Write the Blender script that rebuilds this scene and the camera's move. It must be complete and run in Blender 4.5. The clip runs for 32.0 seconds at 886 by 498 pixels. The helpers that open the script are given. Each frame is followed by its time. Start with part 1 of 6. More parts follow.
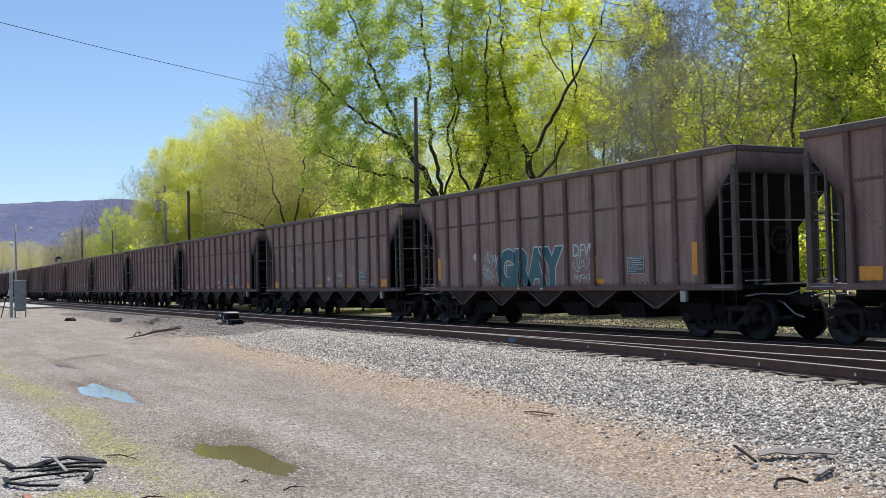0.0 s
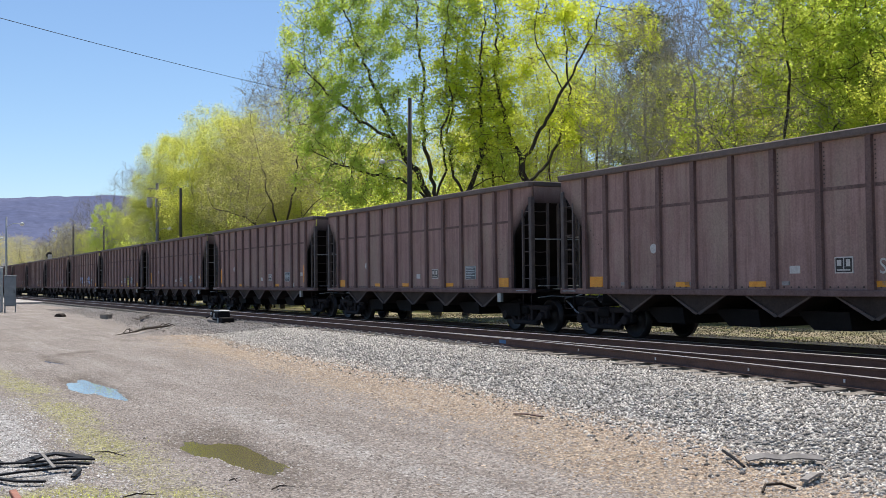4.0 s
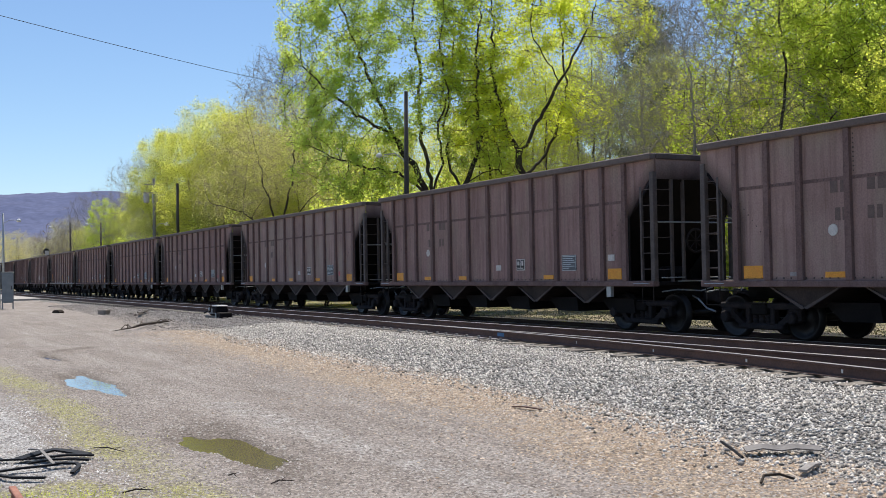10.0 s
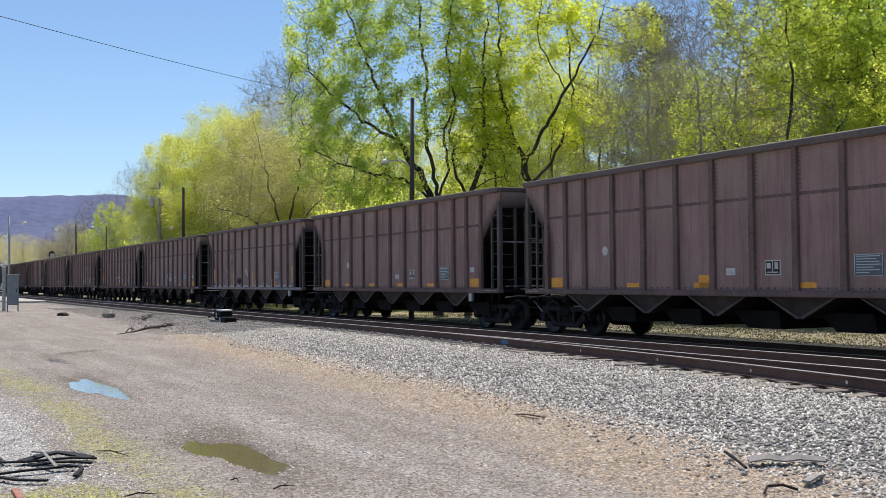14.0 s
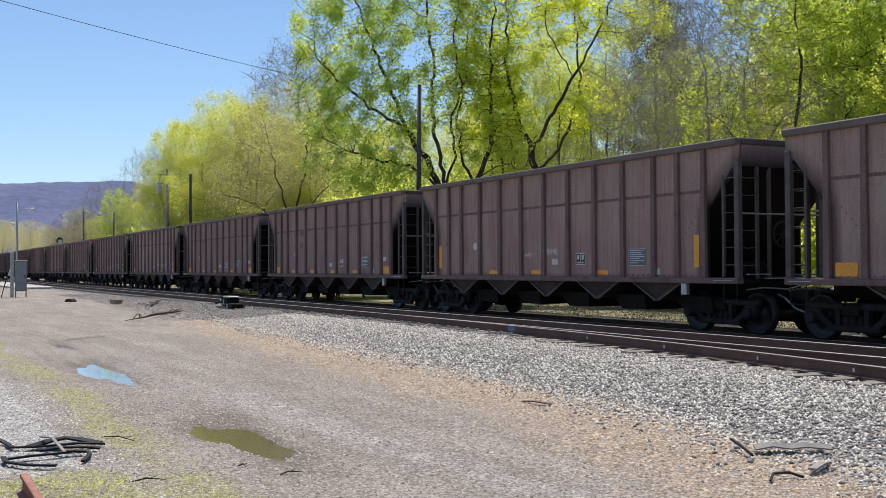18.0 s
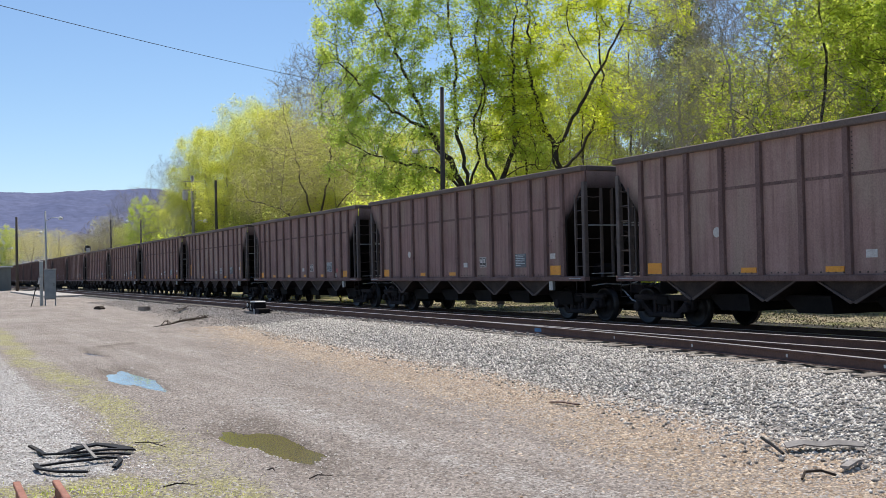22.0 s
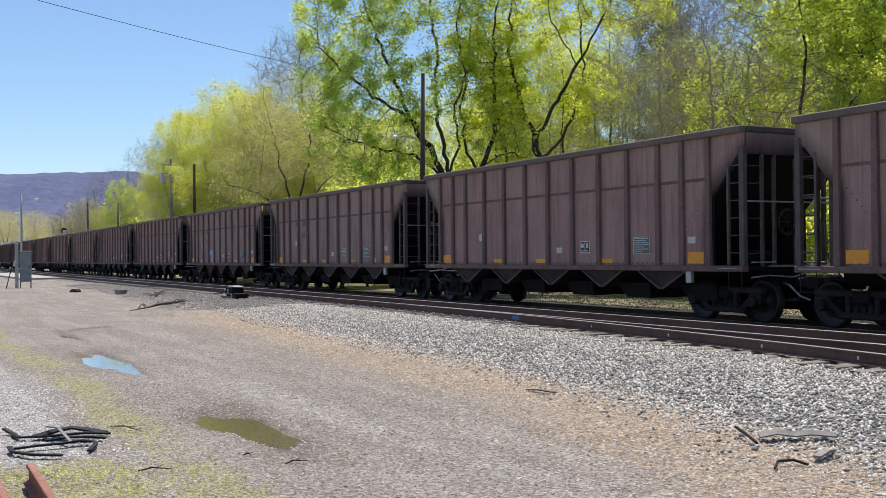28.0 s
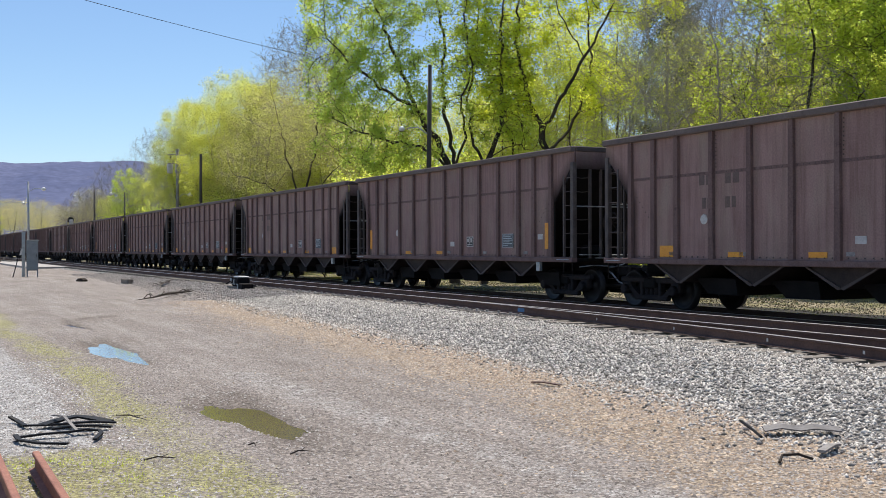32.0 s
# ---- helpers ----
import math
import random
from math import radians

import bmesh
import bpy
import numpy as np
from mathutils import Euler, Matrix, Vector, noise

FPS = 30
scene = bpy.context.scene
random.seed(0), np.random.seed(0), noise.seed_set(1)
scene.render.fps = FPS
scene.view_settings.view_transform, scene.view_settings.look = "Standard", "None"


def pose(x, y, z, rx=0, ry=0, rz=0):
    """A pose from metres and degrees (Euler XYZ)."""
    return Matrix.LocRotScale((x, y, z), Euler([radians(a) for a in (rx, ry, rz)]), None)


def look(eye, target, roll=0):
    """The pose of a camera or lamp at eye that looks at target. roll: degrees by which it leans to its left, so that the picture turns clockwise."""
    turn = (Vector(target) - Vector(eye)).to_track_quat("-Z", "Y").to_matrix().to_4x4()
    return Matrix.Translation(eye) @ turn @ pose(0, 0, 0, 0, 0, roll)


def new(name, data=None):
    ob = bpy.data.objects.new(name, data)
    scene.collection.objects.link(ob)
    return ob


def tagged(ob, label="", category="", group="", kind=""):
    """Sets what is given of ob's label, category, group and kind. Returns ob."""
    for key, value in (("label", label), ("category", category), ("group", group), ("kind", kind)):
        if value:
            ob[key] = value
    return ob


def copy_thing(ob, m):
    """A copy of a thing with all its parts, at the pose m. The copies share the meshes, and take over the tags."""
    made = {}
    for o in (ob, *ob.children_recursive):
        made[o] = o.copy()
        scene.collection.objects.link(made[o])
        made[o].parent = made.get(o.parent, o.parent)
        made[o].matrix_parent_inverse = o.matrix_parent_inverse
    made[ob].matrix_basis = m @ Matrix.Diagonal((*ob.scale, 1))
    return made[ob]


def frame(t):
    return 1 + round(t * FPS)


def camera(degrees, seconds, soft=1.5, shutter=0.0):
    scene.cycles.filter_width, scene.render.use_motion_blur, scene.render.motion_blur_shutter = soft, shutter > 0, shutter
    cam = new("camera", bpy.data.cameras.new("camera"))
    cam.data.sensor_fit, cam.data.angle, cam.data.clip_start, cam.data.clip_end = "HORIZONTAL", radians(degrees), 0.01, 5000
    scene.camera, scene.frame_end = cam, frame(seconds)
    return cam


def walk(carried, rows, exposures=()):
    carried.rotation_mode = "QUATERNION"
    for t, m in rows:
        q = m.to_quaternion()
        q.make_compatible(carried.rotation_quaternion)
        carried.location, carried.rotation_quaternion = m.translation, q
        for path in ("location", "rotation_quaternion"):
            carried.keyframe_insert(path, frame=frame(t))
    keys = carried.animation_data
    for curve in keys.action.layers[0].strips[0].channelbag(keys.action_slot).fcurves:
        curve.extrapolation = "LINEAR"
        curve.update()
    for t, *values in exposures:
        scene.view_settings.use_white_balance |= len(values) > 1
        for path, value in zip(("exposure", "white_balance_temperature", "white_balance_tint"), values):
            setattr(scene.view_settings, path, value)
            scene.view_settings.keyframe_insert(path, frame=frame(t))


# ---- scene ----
# Camera: hand-held on the gravel lane; x runs along the track, y away from the lane, z up.
EYE = (0.0, 0.0, 1.70)
cam = camera(45.93, 32.0, soft=0.6)
# seconds, tilt, lean and turn in degrees
TURNS = [
    (0.0, 91.66, 1.40, 62.25), (0.5, 91.65, 1.28, 62.23), (1.0, 91.65, 1.27, 62.16), (1.5, 91.71, 1.11, 62.06), (2.0, 91.79, 1.01, 62.07),
    (2.5, 91.77, 0.81, 62.05), (3.0, 91.75, 0.61, 62.01), (3.5, 91.75, 0.61, 61.90), (5.5, 91.51, 0.49, 61.47), (6.0, 91.46, 0.55, 61.40),
    (6.5, 91.38, 0.57, 61.42), (7.0, 91.39, 0.71, 61.46), (7.5, 91.37, 0.75, 61.49), (8.0, 91.31, 0.81, 61.62), (8.5, 91.26, 0.79, 61.66),
    (9.0, 91.25, 0.79, 61.71), (9.5, 91.28, 0.81, 61.66), (10.0, 91.35, 1.01, 61.66), (10.5, 91.39, 1.12, 61.77), (11.0, 91.38, 0.96, 61.90),
    (11.5, 91.45, 0.80, 61.98), (12.0, 91.47, 0.68, 62.02), (12.5, 91.62, 0.76, 61.96), (13.0, 91.77, 0.70, 61.98), (13.5, 91.79, 0.53, 61.88),
    (14.0, 91.72, 0.43, 61.91), (14.5, 91.53, 0.46, 61.87), (16.5, 91.22, 0.20, 61.86), (17.0, 91.13, 0.16, 61.83), (17.5, 91.05, 0.07, 62.01),
    (18.0, 91.01, 0.31, 62.28), (18.5, 90.95, 0.07, 62.44), (19.0, 90.90, 0.04, 62.46), (19.5, 90.86, 0.15, 62.71), (20.0, 91.16, 0.30, 63.36),
    (20.5, 91.31, 0.09, 63.07), (21.0, 91.31, 0.75, 63.36), (21.5, 91.26, 0.88, 63.93), (22.0, 91.14, 1.22, 63.67), (22.5, 90.99, 1.28, 63.68),
    (23.0, 90.98, 1.07, 63.85), (23.5, 91.03, 1.18, 64.04), (24.0, 91.29, 1.44, 63.80), (24.5, 90.75, 1.83, 62.88), (25.0, 90.31, 1.17, 62.78),
    (25.5, 90.47, 1.10, 62.28), (27.5, 90.27, 0.64, 62.40), (28.0, 90.41, 0.52, 62.50), (28.5, 90.37, 0.76, 62.85), (29.0, 90.32, 0.54, 63.00),
    (29.5, 90.39, 0.36, 63.09), (30.0, 90.43, 0.51, 62.84), (30.5, 90.30, 1.03, 62.80), (31.0, 90.18, 1.12, 63.15), (31.5, 90.16, 0.95, 63.21),
    (32.0, 89.96, 0.13, 62.82),
]

walk(cam, [(t, pose(*EYE, rx, ry, rz)) for t, rx, ry, rz in TURNS])

# Light: clear spring midday, sun high beyond the train.
SUN = Vector((-0.45, 0.24, 1.0)).normalized()
world = bpy.data.worlds.new("sky")
scene.world = world
world.use_nodes = True
wn = world.node_tree
sky = wn.nodes.new("ShaderNodeTexSky")
sky.sky_type, sky.sun_disc = "NISHITA", False
sky.sun_elevation = math.asin(SUN.z)
sky.sun_rotation = math.atan2(SUN.x, SUN.y)
sky.air_density, sky.dust_density, sky.ozone_density = 1.0, 0.15, 4.0
tone = wn.nodes.new("ShaderNodeMix")
tone.data_type, tone.blend_type = "RGBA", "MULTIPLY"
tone.inputs[0].default_value, tone.inputs[7].default_value = 1.0, (0.955, 1.0, 1.05, 1.0)
wn.links.new(sky.outputs[0], tone.inputs[6])
wn.links.new(tone.outputs[2], wn.nodes["Background"].inputs[0])
wn.nodes["Background"].inputs[1].default_value = 0.113
sun = new("sun", bpy.data.lights.new("sun", "SUN"))
sun.data.energy, sun.data.angle, sun.data.color = 4.9, radians(0.53), (1.0, 0.93, 0.83)
sun.matrix_world = look(SUN * 100, (0, 0, 0))
scene.view_settings.exposure = 0.1

RND = random.Random(7)


# ---- materials ----
def shader(name):
    m = bpy.data.materials.new(name)
    m.use_nodes = True
    nt = m.node_tree
    return m, nt, nt.nodes["Principled BSDF"]


def node(nt, kind, **inputs):
    n = nt.nodes.new(kind)
    for key, value in inputs.items():
        n.inputs[key.replace("_", " ")].default_value = value
    return n


def rgba(c):
    return (c[0], c[1], c[2], 1.0)


def coords(nt, space="Object", spread=True):
    tc = nt.nodes.new("ShaderNodeTexCoord")
    if not spread:
        return tc.outputs[space]
    oi = nt.nodes.new("ShaderNodeObjectInfo")
    add = nt.nodes.new("ShaderNodeVectorMath")
    mul = nt.nodes.new("ShaderNodeMath")
    mul.operation = "MULTIPLY"
    mul.inputs[1].default_value = 37.0
    nt.links.new(oi.outputs["Random"], mul.inputs[0])
    nt.links.new(tc.outputs[space], add.inputs[0])
    nt.links.new(mul.outputs[0], add.inputs[1])
    return add.outputs[0]


def noise_tex(nt, co, scale, detail=4.0, rough=0.6, stretch=None):
    n = node(nt, "ShaderNodeTexNoise", Scale=scale, Detail=detail, Roughness=rough)
    if stretch:
        mp = nt.nodes.new("ShaderNodeMapping")
        mp.inputs["Scale"].default_value = stretch
        nt.links.new(co, mp.inputs[0])
        co = mp.outputs[0]
    nt.links.new(co, n.inputs["Vector"])
    return n.outputs["Fac"]


def ramp(nt, fac, stops):
    r = nt.nodes.new("ShaderNodeValToRGB")
    while len(r.color_ramp.elements) < len(stops):
        r.color_ramp.elements.new(0.5)
    for e, (p, c) in zip(r.color_ramp.elements, stops):
        e.position, e.color = p, rgba(c)
    nt.links.new(fac, r.inputs[0])
    return r.outputs["Color"]


def mix(nt, fac, a, b, kind="MIX"):
    n = nt.nodes.new("ShaderNodeMix")
    n.data_type, n.blend_type = "RGBA", kind
    for socket, v in ((n.inputs[0], fac), (n.inputs[6], a), (n.inputs[7], b)):
        if isinstance(v, bpy.types.NodeSocket):
            nt.links.new(v, socket)
        else:
            socket.default_value = v if isinstance(v, float) else rgba(v)
    return n.outputs[2]


def math_node(nt, op, a, b=0.0, clamp=False):
    n = nt.nodes.new("ShaderNodeMath")
    n.operation, n.use_clamp = op, clamp
    for socket, v in zip(n.inputs, (a, b)):
        if isinstance(v, bpy.types.NodeSocket):
            nt.links.new(v, socket)
        else:
            socket.default_value = v
    return n.outputs[0]


def bump(nt, bsdf, height, strength=0.3, distance=0.02):
    b = node(nt, "ShaderNodeBump", Strength=strength, Distance=distance)
    nt.links.new(height, b.inputs["Height"])
    nt.links.new(b.outputs[0], bsdf.inputs["Normal"])


def surface(name, a, b, c=None, scale=3.0, fine=40.0, rough=0.7, metal=0.0, relief=0.3, depth=0.01, stretch=None, space="Object", gloss=0.5):
    """Two-scale variation between colours a and b, with spots of c."""
    m, nt, bsdf = shader(name)
    co = coords(nt, space, space == "Object")
    big = noise_tex(nt, co, scale, 5.0, 0.62, stretch)
    small = noise_tex(nt, co, fine, 3.0, 0.6)
    col = ramp(nt, big, [(0.32, a), (0.68, b)])
    shade = ramp(nt, small, [(0.25, (0.72, 0.72, 0.72)), (0.75, (1.15, 1.15, 1.15))])
    col = mix(nt, 1.0, col, shade, "MULTIPLY")
    if c:
        spot = noise_tex(nt, co, scale * 2.3, 6.0, 0.7)
        col = mix(nt, ramp(nt, spot, [(0.56, (0, 0, 0)), (0.70, (1, 1, 1))]), col, c)
    nt.links.new(col, bsdf.inputs["Base Color"])
    bsdf.inputs["Roughness"].default_value = rough
    bsdf.inputs["Metallic"].default_value = metal
    bsdf.inputs["Specular IOR Level"].default_value = gloss
    if relief:
        bump(nt, bsdf, small, relief, depth)
    return m


def foliage(name, dark, light, gold):
    m, nt, bsdf = shader(name)
    geo = nt.nodes.new("ShaderNodeNewGeometry")
    oi = nt.nodes.new("ShaderNodeObjectInfo")
    co = coords(nt, "Object", False)
    patch = noise_tex(nt, co, 0.35, 3.0, 0.5)
    col = ramp(nt, geo.outputs["Random Per Island"], [(0.0, dark), (0.55, light), (1.0, gold)])
    col = mix(nt, ramp(nt, patch, [(0.40, (0, 0, 0)), (0.66, (1, 1, 1))]), col, light)
    tint = ramp(nt, oi.outputs["Random"], [(0.0, (0.82, 0.88, 0.85)), (1.0, (1.12, 1.06, 1.0))])
    col = mix(nt, 1.0, col, tint, "MULTIPLY")
    nt.links.new(col, bsdf.inputs["Base Color"])
    bsdf.inputs["Roughness"].default_value = 0.55
    bsdf.inputs["Specular IOR Level"].default_value = 0.25
    tr = nt.nodes.new("ShaderNodeBsdfTranslucent")
    nt.links.new(mix(nt, 1.0, col, (2.05, 2.0, 1.9), "MULTIPLY"), tr.inputs["Color"])
    ms = nt.nodes.new("ShaderNodeMixShader")
    ms.inputs[0].default_value = 0.78
    nt.links.new(bsdf.outputs[0], ms.inputs[1])
    nt.links.new(tr.outputs[0], ms.inputs[2])
    nt.links.new(ms.outputs[0], nt.nodes["Material Output"].inputs["Surface"])
    return m


M_LEAF_GREEN = foliage("leaf_fresh_green", (0.255, 0.318, 0.058), (0.380, 0.432, 0.085), (0.50, 0.52, 0.105))
M_LEAF_GOLD = foliage("leaf_yellow_green", (0.300, 0.335, 0.080), (0.380, 0.405, 0.100), (0.45, 0.450, 0.115))
M_LEAF_BUD = foliage("leaf_tan_bud", (0.31, 0.30, 0.12), (0.41, 0.395, 0.165), (0.47, 0.43, 0.19))
M_LEAF_MAPLE = foliage("leaf_clear_green", (0.215, 0.300, 0.075), (0.320, 0.400, 0.100), (0.45, 0.485, 0.125))
M_LEAF_YELLOW = foliage("leaf_bright_yellow_green", (0.30, 0.35, 0.050), (0.43, 0.475, 0.066), (0.56, 0.55, 0.080))
M_LEAF_PINE = foliage("leaf_dark_pine", (0.035, 0.055, 0.022), (0.060, 0.085, 0.032), (0.10, 0.12, 0.05))
M_BARK = surface("bark", (0.045, 0.035, 0.028), (0.12, 0.10, 0.085), scale=1.5, fine=14.0, rough=0.9, relief=0.6, depth=0.03, gloss=0.15)
M_DEAD = surface("dark_dead_wood", (0.035, 0.027, 0.022), (0.075, 0.060, 0.048), scale=3.0, fine=24.0, rough=0.9, relief=0.4, gloss=0.15)
M_TWIG = surface("grey_twig", (0.28, 0.245, 0.21), (0.44, 0.40, 0.355), scale=2.0, fine=20.0, rough=0.9, relief=0.2)

M_VERGE = surface("dull_verge_green", (0.115, 0.125, 0.055), (0.22, 0.225, 0.105), scale=2.0, fine=20.0, rough=0.9, relief=0.1)
M_STRAW = surface("dry_grass_straw", (0.20, 0.165, 0.10), (0.40, 0.34, 0.22), scale=2.0, fine=20.0, rough=0.9, relief=0.1)
M_TWIG_TAN = surface("tan_twig", (0.34, 0.275, 0.19), (0.50, 0.42, 0.31), scale=2.0, fine=20.0, rough=0.9, relief=0.2)
M_TWIG_BROWN = surface("brown_twig", (0.22, 0.165, 0.12), (0.36, 0.285, 0.22), scale=2.0, fine=20.0, rough=0.9, relief=0.2)


def car_paint():
    """Brown paint with vertical streaks of grime, and soot round the open ends."""
    m, nt, bsdf = shader("weathered_brown_car_paint")
    co = coords(nt, "Object", True)
    tc = nt.nodes.new("ShaderNodeTexCoord")
    sep = nt.nodes.new("ShaderNodeSeparateXYZ")
    nt.links.new(tc.outputs["Object"], sep.inputs[0])
    big = noise_tex(nt, co, 0.8, 5.0, 0.6)
    streak = noise_tex(nt, co, 3.5, 5.0, 0.65, (2.2, 1.0, 0.12))
    fine = noise_tex(nt, co, 30.0, 3.0, 0.6)
    col = ramp(nt, big, [(0.28, (0.285, 0.186, 0.172)), (0.72, (0.400, 0.270, 0.250))])
    col = mix(nt, ramp(nt, streak, [(0.44, (0, 0, 0)), (0.72, (0.62, 0.62, 0.62))]), col, (0.152, 0.093, 0.082))
    col = mix(nt, ramp(nt, noise_tex(nt, co, 6.0, 5.0, 0.7, (1.6, 1.0, 0.25)), [(0.60, (0, 0, 0)), (0.78, (0.5, 0.5, 0.5))]), col, (0.325, 0.262, 0.238))
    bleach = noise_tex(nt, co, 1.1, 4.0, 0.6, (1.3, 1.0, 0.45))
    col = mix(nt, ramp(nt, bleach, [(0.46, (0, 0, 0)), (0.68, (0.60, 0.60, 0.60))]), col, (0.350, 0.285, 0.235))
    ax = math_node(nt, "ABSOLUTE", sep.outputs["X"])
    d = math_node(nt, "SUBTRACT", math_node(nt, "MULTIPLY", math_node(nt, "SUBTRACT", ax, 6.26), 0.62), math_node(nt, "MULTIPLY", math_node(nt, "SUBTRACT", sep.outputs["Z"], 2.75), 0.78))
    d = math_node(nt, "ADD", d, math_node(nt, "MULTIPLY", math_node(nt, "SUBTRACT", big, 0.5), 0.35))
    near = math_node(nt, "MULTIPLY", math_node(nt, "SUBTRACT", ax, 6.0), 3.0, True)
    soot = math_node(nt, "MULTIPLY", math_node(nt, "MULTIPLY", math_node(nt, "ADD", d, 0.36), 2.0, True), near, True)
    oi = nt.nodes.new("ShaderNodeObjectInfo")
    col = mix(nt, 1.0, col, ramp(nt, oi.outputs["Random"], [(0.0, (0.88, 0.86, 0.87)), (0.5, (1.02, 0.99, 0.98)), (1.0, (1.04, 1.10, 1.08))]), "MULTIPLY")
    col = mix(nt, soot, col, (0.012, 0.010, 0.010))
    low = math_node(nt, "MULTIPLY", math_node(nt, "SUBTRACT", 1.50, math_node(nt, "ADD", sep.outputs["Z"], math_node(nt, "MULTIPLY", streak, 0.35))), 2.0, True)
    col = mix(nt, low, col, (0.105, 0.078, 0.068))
    col = mix(nt, 1.0, col, ramp(nt, fine, [(0.25, (0.8, 0.8, 0.8)), (0.75, (1.15, 1.15, 1.15))]), "MULTIPLY")
    nt.links.new(col, bsdf.inputs["Base Color"])
    bsdf.inputs["Roughness"].default_value = 0.75
    bsdf.inputs["Specular IOR Level"].default_value = 0.12
    bump(nt, bsdf, math_node(nt, "ADD", fine, big), 0.2, 0.01)
    return m


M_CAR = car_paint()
# Near-black steel: soot, and the shade of car ends and undersides painted in.
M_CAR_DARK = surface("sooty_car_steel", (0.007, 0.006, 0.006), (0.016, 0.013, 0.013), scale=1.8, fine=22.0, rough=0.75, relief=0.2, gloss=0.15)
M_SOOT_SHADE = surface("black_sooted_frame", (0.022, 0.018, 0.017), (0.05, 0.040, 0.037), scale=2.0, fine=30.0, rough=0.7, relief=0.15, gloss=0.15)
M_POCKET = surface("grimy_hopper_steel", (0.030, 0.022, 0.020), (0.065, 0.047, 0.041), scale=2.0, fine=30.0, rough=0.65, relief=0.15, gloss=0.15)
# Post paint is darkened for the shaded post sides, with random grime spots.
M_POST = surface("dark_grimed_post_paint", (0.150, 0.098, 0.092), (0.222, 0.150, 0.140), (0.115, 0.075, 0.071), scale=2.5, fine=30.0, rough=0.75, relief=0.12, stretch=(1.0, 1.0, 0.3), gloss=0.12)
M_CHORD = surface("dusty_top_chord", (0.112, 0.082, 0.072), (0.170, 0.128, 0.114), (0.085, 0.065, 0.058), scale=1.6, fine=26.0, rough=0.7, relief=0.15, stretch=(0.4, 1.0, 1.0))
M_CABINET = surface("blue_grey_cabinet_paint", (0.19, 0.215, 0.235), (0.26, 0.285, 0.30), scale=3.0, fine=30.0, rough=0.55, relief=0.05)
M_LADDER = surface("grimy_ladder_paint", (0.070, 0.057, 0.055), (0.125, 0.102, 0.097), scale=3.0, fine=30.0, rough=0.6, relief=0.1, gloss=0.3)
M_CAR_TRIM = surface("grimy_car_frame_paint", (0.060, 0.043, 0.039), (0.100, 0.072, 0.064), scale=2.0, fine=30.0, rough=0.65, relief=0.15)
M_IRON = surface("cast_bogie_iron", (0.018, 0.015, 0.016), (0.040, 0.032, 0.033), scale=4.0, fine=30.0, rough=0.7, relief=0.25, gloss=0.15)
M_WHEEL = surface("dull_wheel_steel", (0.012, 0.010, 0.010), (0.026, 0.021, 0.021), scale=5.0, fine=30.0, rough=0.42, metal=0.0, relief=0.1, gloss=0.3)
M_RAIL = surface("rusty_rail", (0.085, 0.044, 0.034), (0.14, 0.076, 0.058), scale=2.0, fine=30.0, rough=0.8, relief=0.2)
M_RAILTOP = surface("bright_rail_head", (0.50, 0.45, 0.41), (0.64, 0.585, 0.54), scale=3.0, fine=40.0, rough=0.30, metal=0.55, relief=0.03)
M_TIE = surface("weathered_tie_timber", (0.15, 0.13, 0.11), (0.33, 0.29, 0.245), scale=4.0, fine=24.0, rough=0.9, relief=0.5, stretch=(1.0, 0.15, 1.0))
M_YELLOW = surface("yellow_reflector", (0.77, 0.30, 0.025), (0.85, 0.385, 0.035), scale=6.0, fine=60.0, rough=0.45, relief=0.05)
M_WHITE = surface("chalky_white_marking", (0.50, 0.48, 0.46), (0.66, 0.64, 0.62), scale=8.0, fine=60.0, rough=0.6, relief=0.0)
M_PANEL = surface("dull_blue_data_panel", (0.105, 0.118, 0.132), (0.135, 0.148, 0.162), scale=6.0, fine=60.0, rough=0.6, relief=0.0)
M_BLACK = surface("black_plate", (0.015, 0.014, 0.015), (0.03, 0.028, 0.03), scale=6.0, fine=60.0, rough=0.5, relief=0.0)
M_TEAL = surface("teal_spray_paint", (0.035, 0.13, 0.155), (0.055, 0.18, 0.21), scale=3.0, fine=50.0, rough=0.55, relief=0.0)
M_SPRAY = surface("pale_spray_paint", (0.50, 0.58, 0.60), (0.64, 0.70, 0.72), scale=5.0, fine=50.0, rough=0.55, relief=0.0)
M_TAG = surface("pale_blue_spray_paint", (0.40, 0.49, 0.74), (0.50, 0.58, 0.82), scale=5.0, fine=50.0, rough=0.55, relief=0.0)
M_LABEL = surface("faded_yellow_label", (0.50, 0.42, 0.05), (0.62, 0.53, 0.08), scale=6.0, fine=50.0, rough=0.55, relief=0.0)
M_CHALK = surface("worn_grey_undercoat", (0.20, 0.19, 0.185), (0.36, 0.34, 0.335), scale=6.0, fine=40.0, rough=0.7, relief=0.1)
M_SCRAP = surface("dull_grey_scrap_metal", (0.115, 0.105, 0.10), (0.20, 0.185, 0.175), scale=4.0, fine=30.0, rough=0.6, relief=0.2)
M_FADED = surface("faded_dark_lettering", (0.130, 0.087, 0.076), (0.165, 0.113, 0.098), scale=7.0, fine=50.0, rough=0.65, relief=0.0)
M_PINK = surface("pink_paint_spot", (0.45, 0.10, 0.11), (0.55, 0.15, 0.15), scale=6.0, fine=40.0, rough=0.6, relief=0.0)
M_POLE = surface("weathered_pole_wood", (0.065, 0.055, 0.045), (0.13, 0.11, 0.095), scale=3.0, fine=20.0, rough=0.9, relief=0.4, stretch=(1.0, 1.0, 0.1))
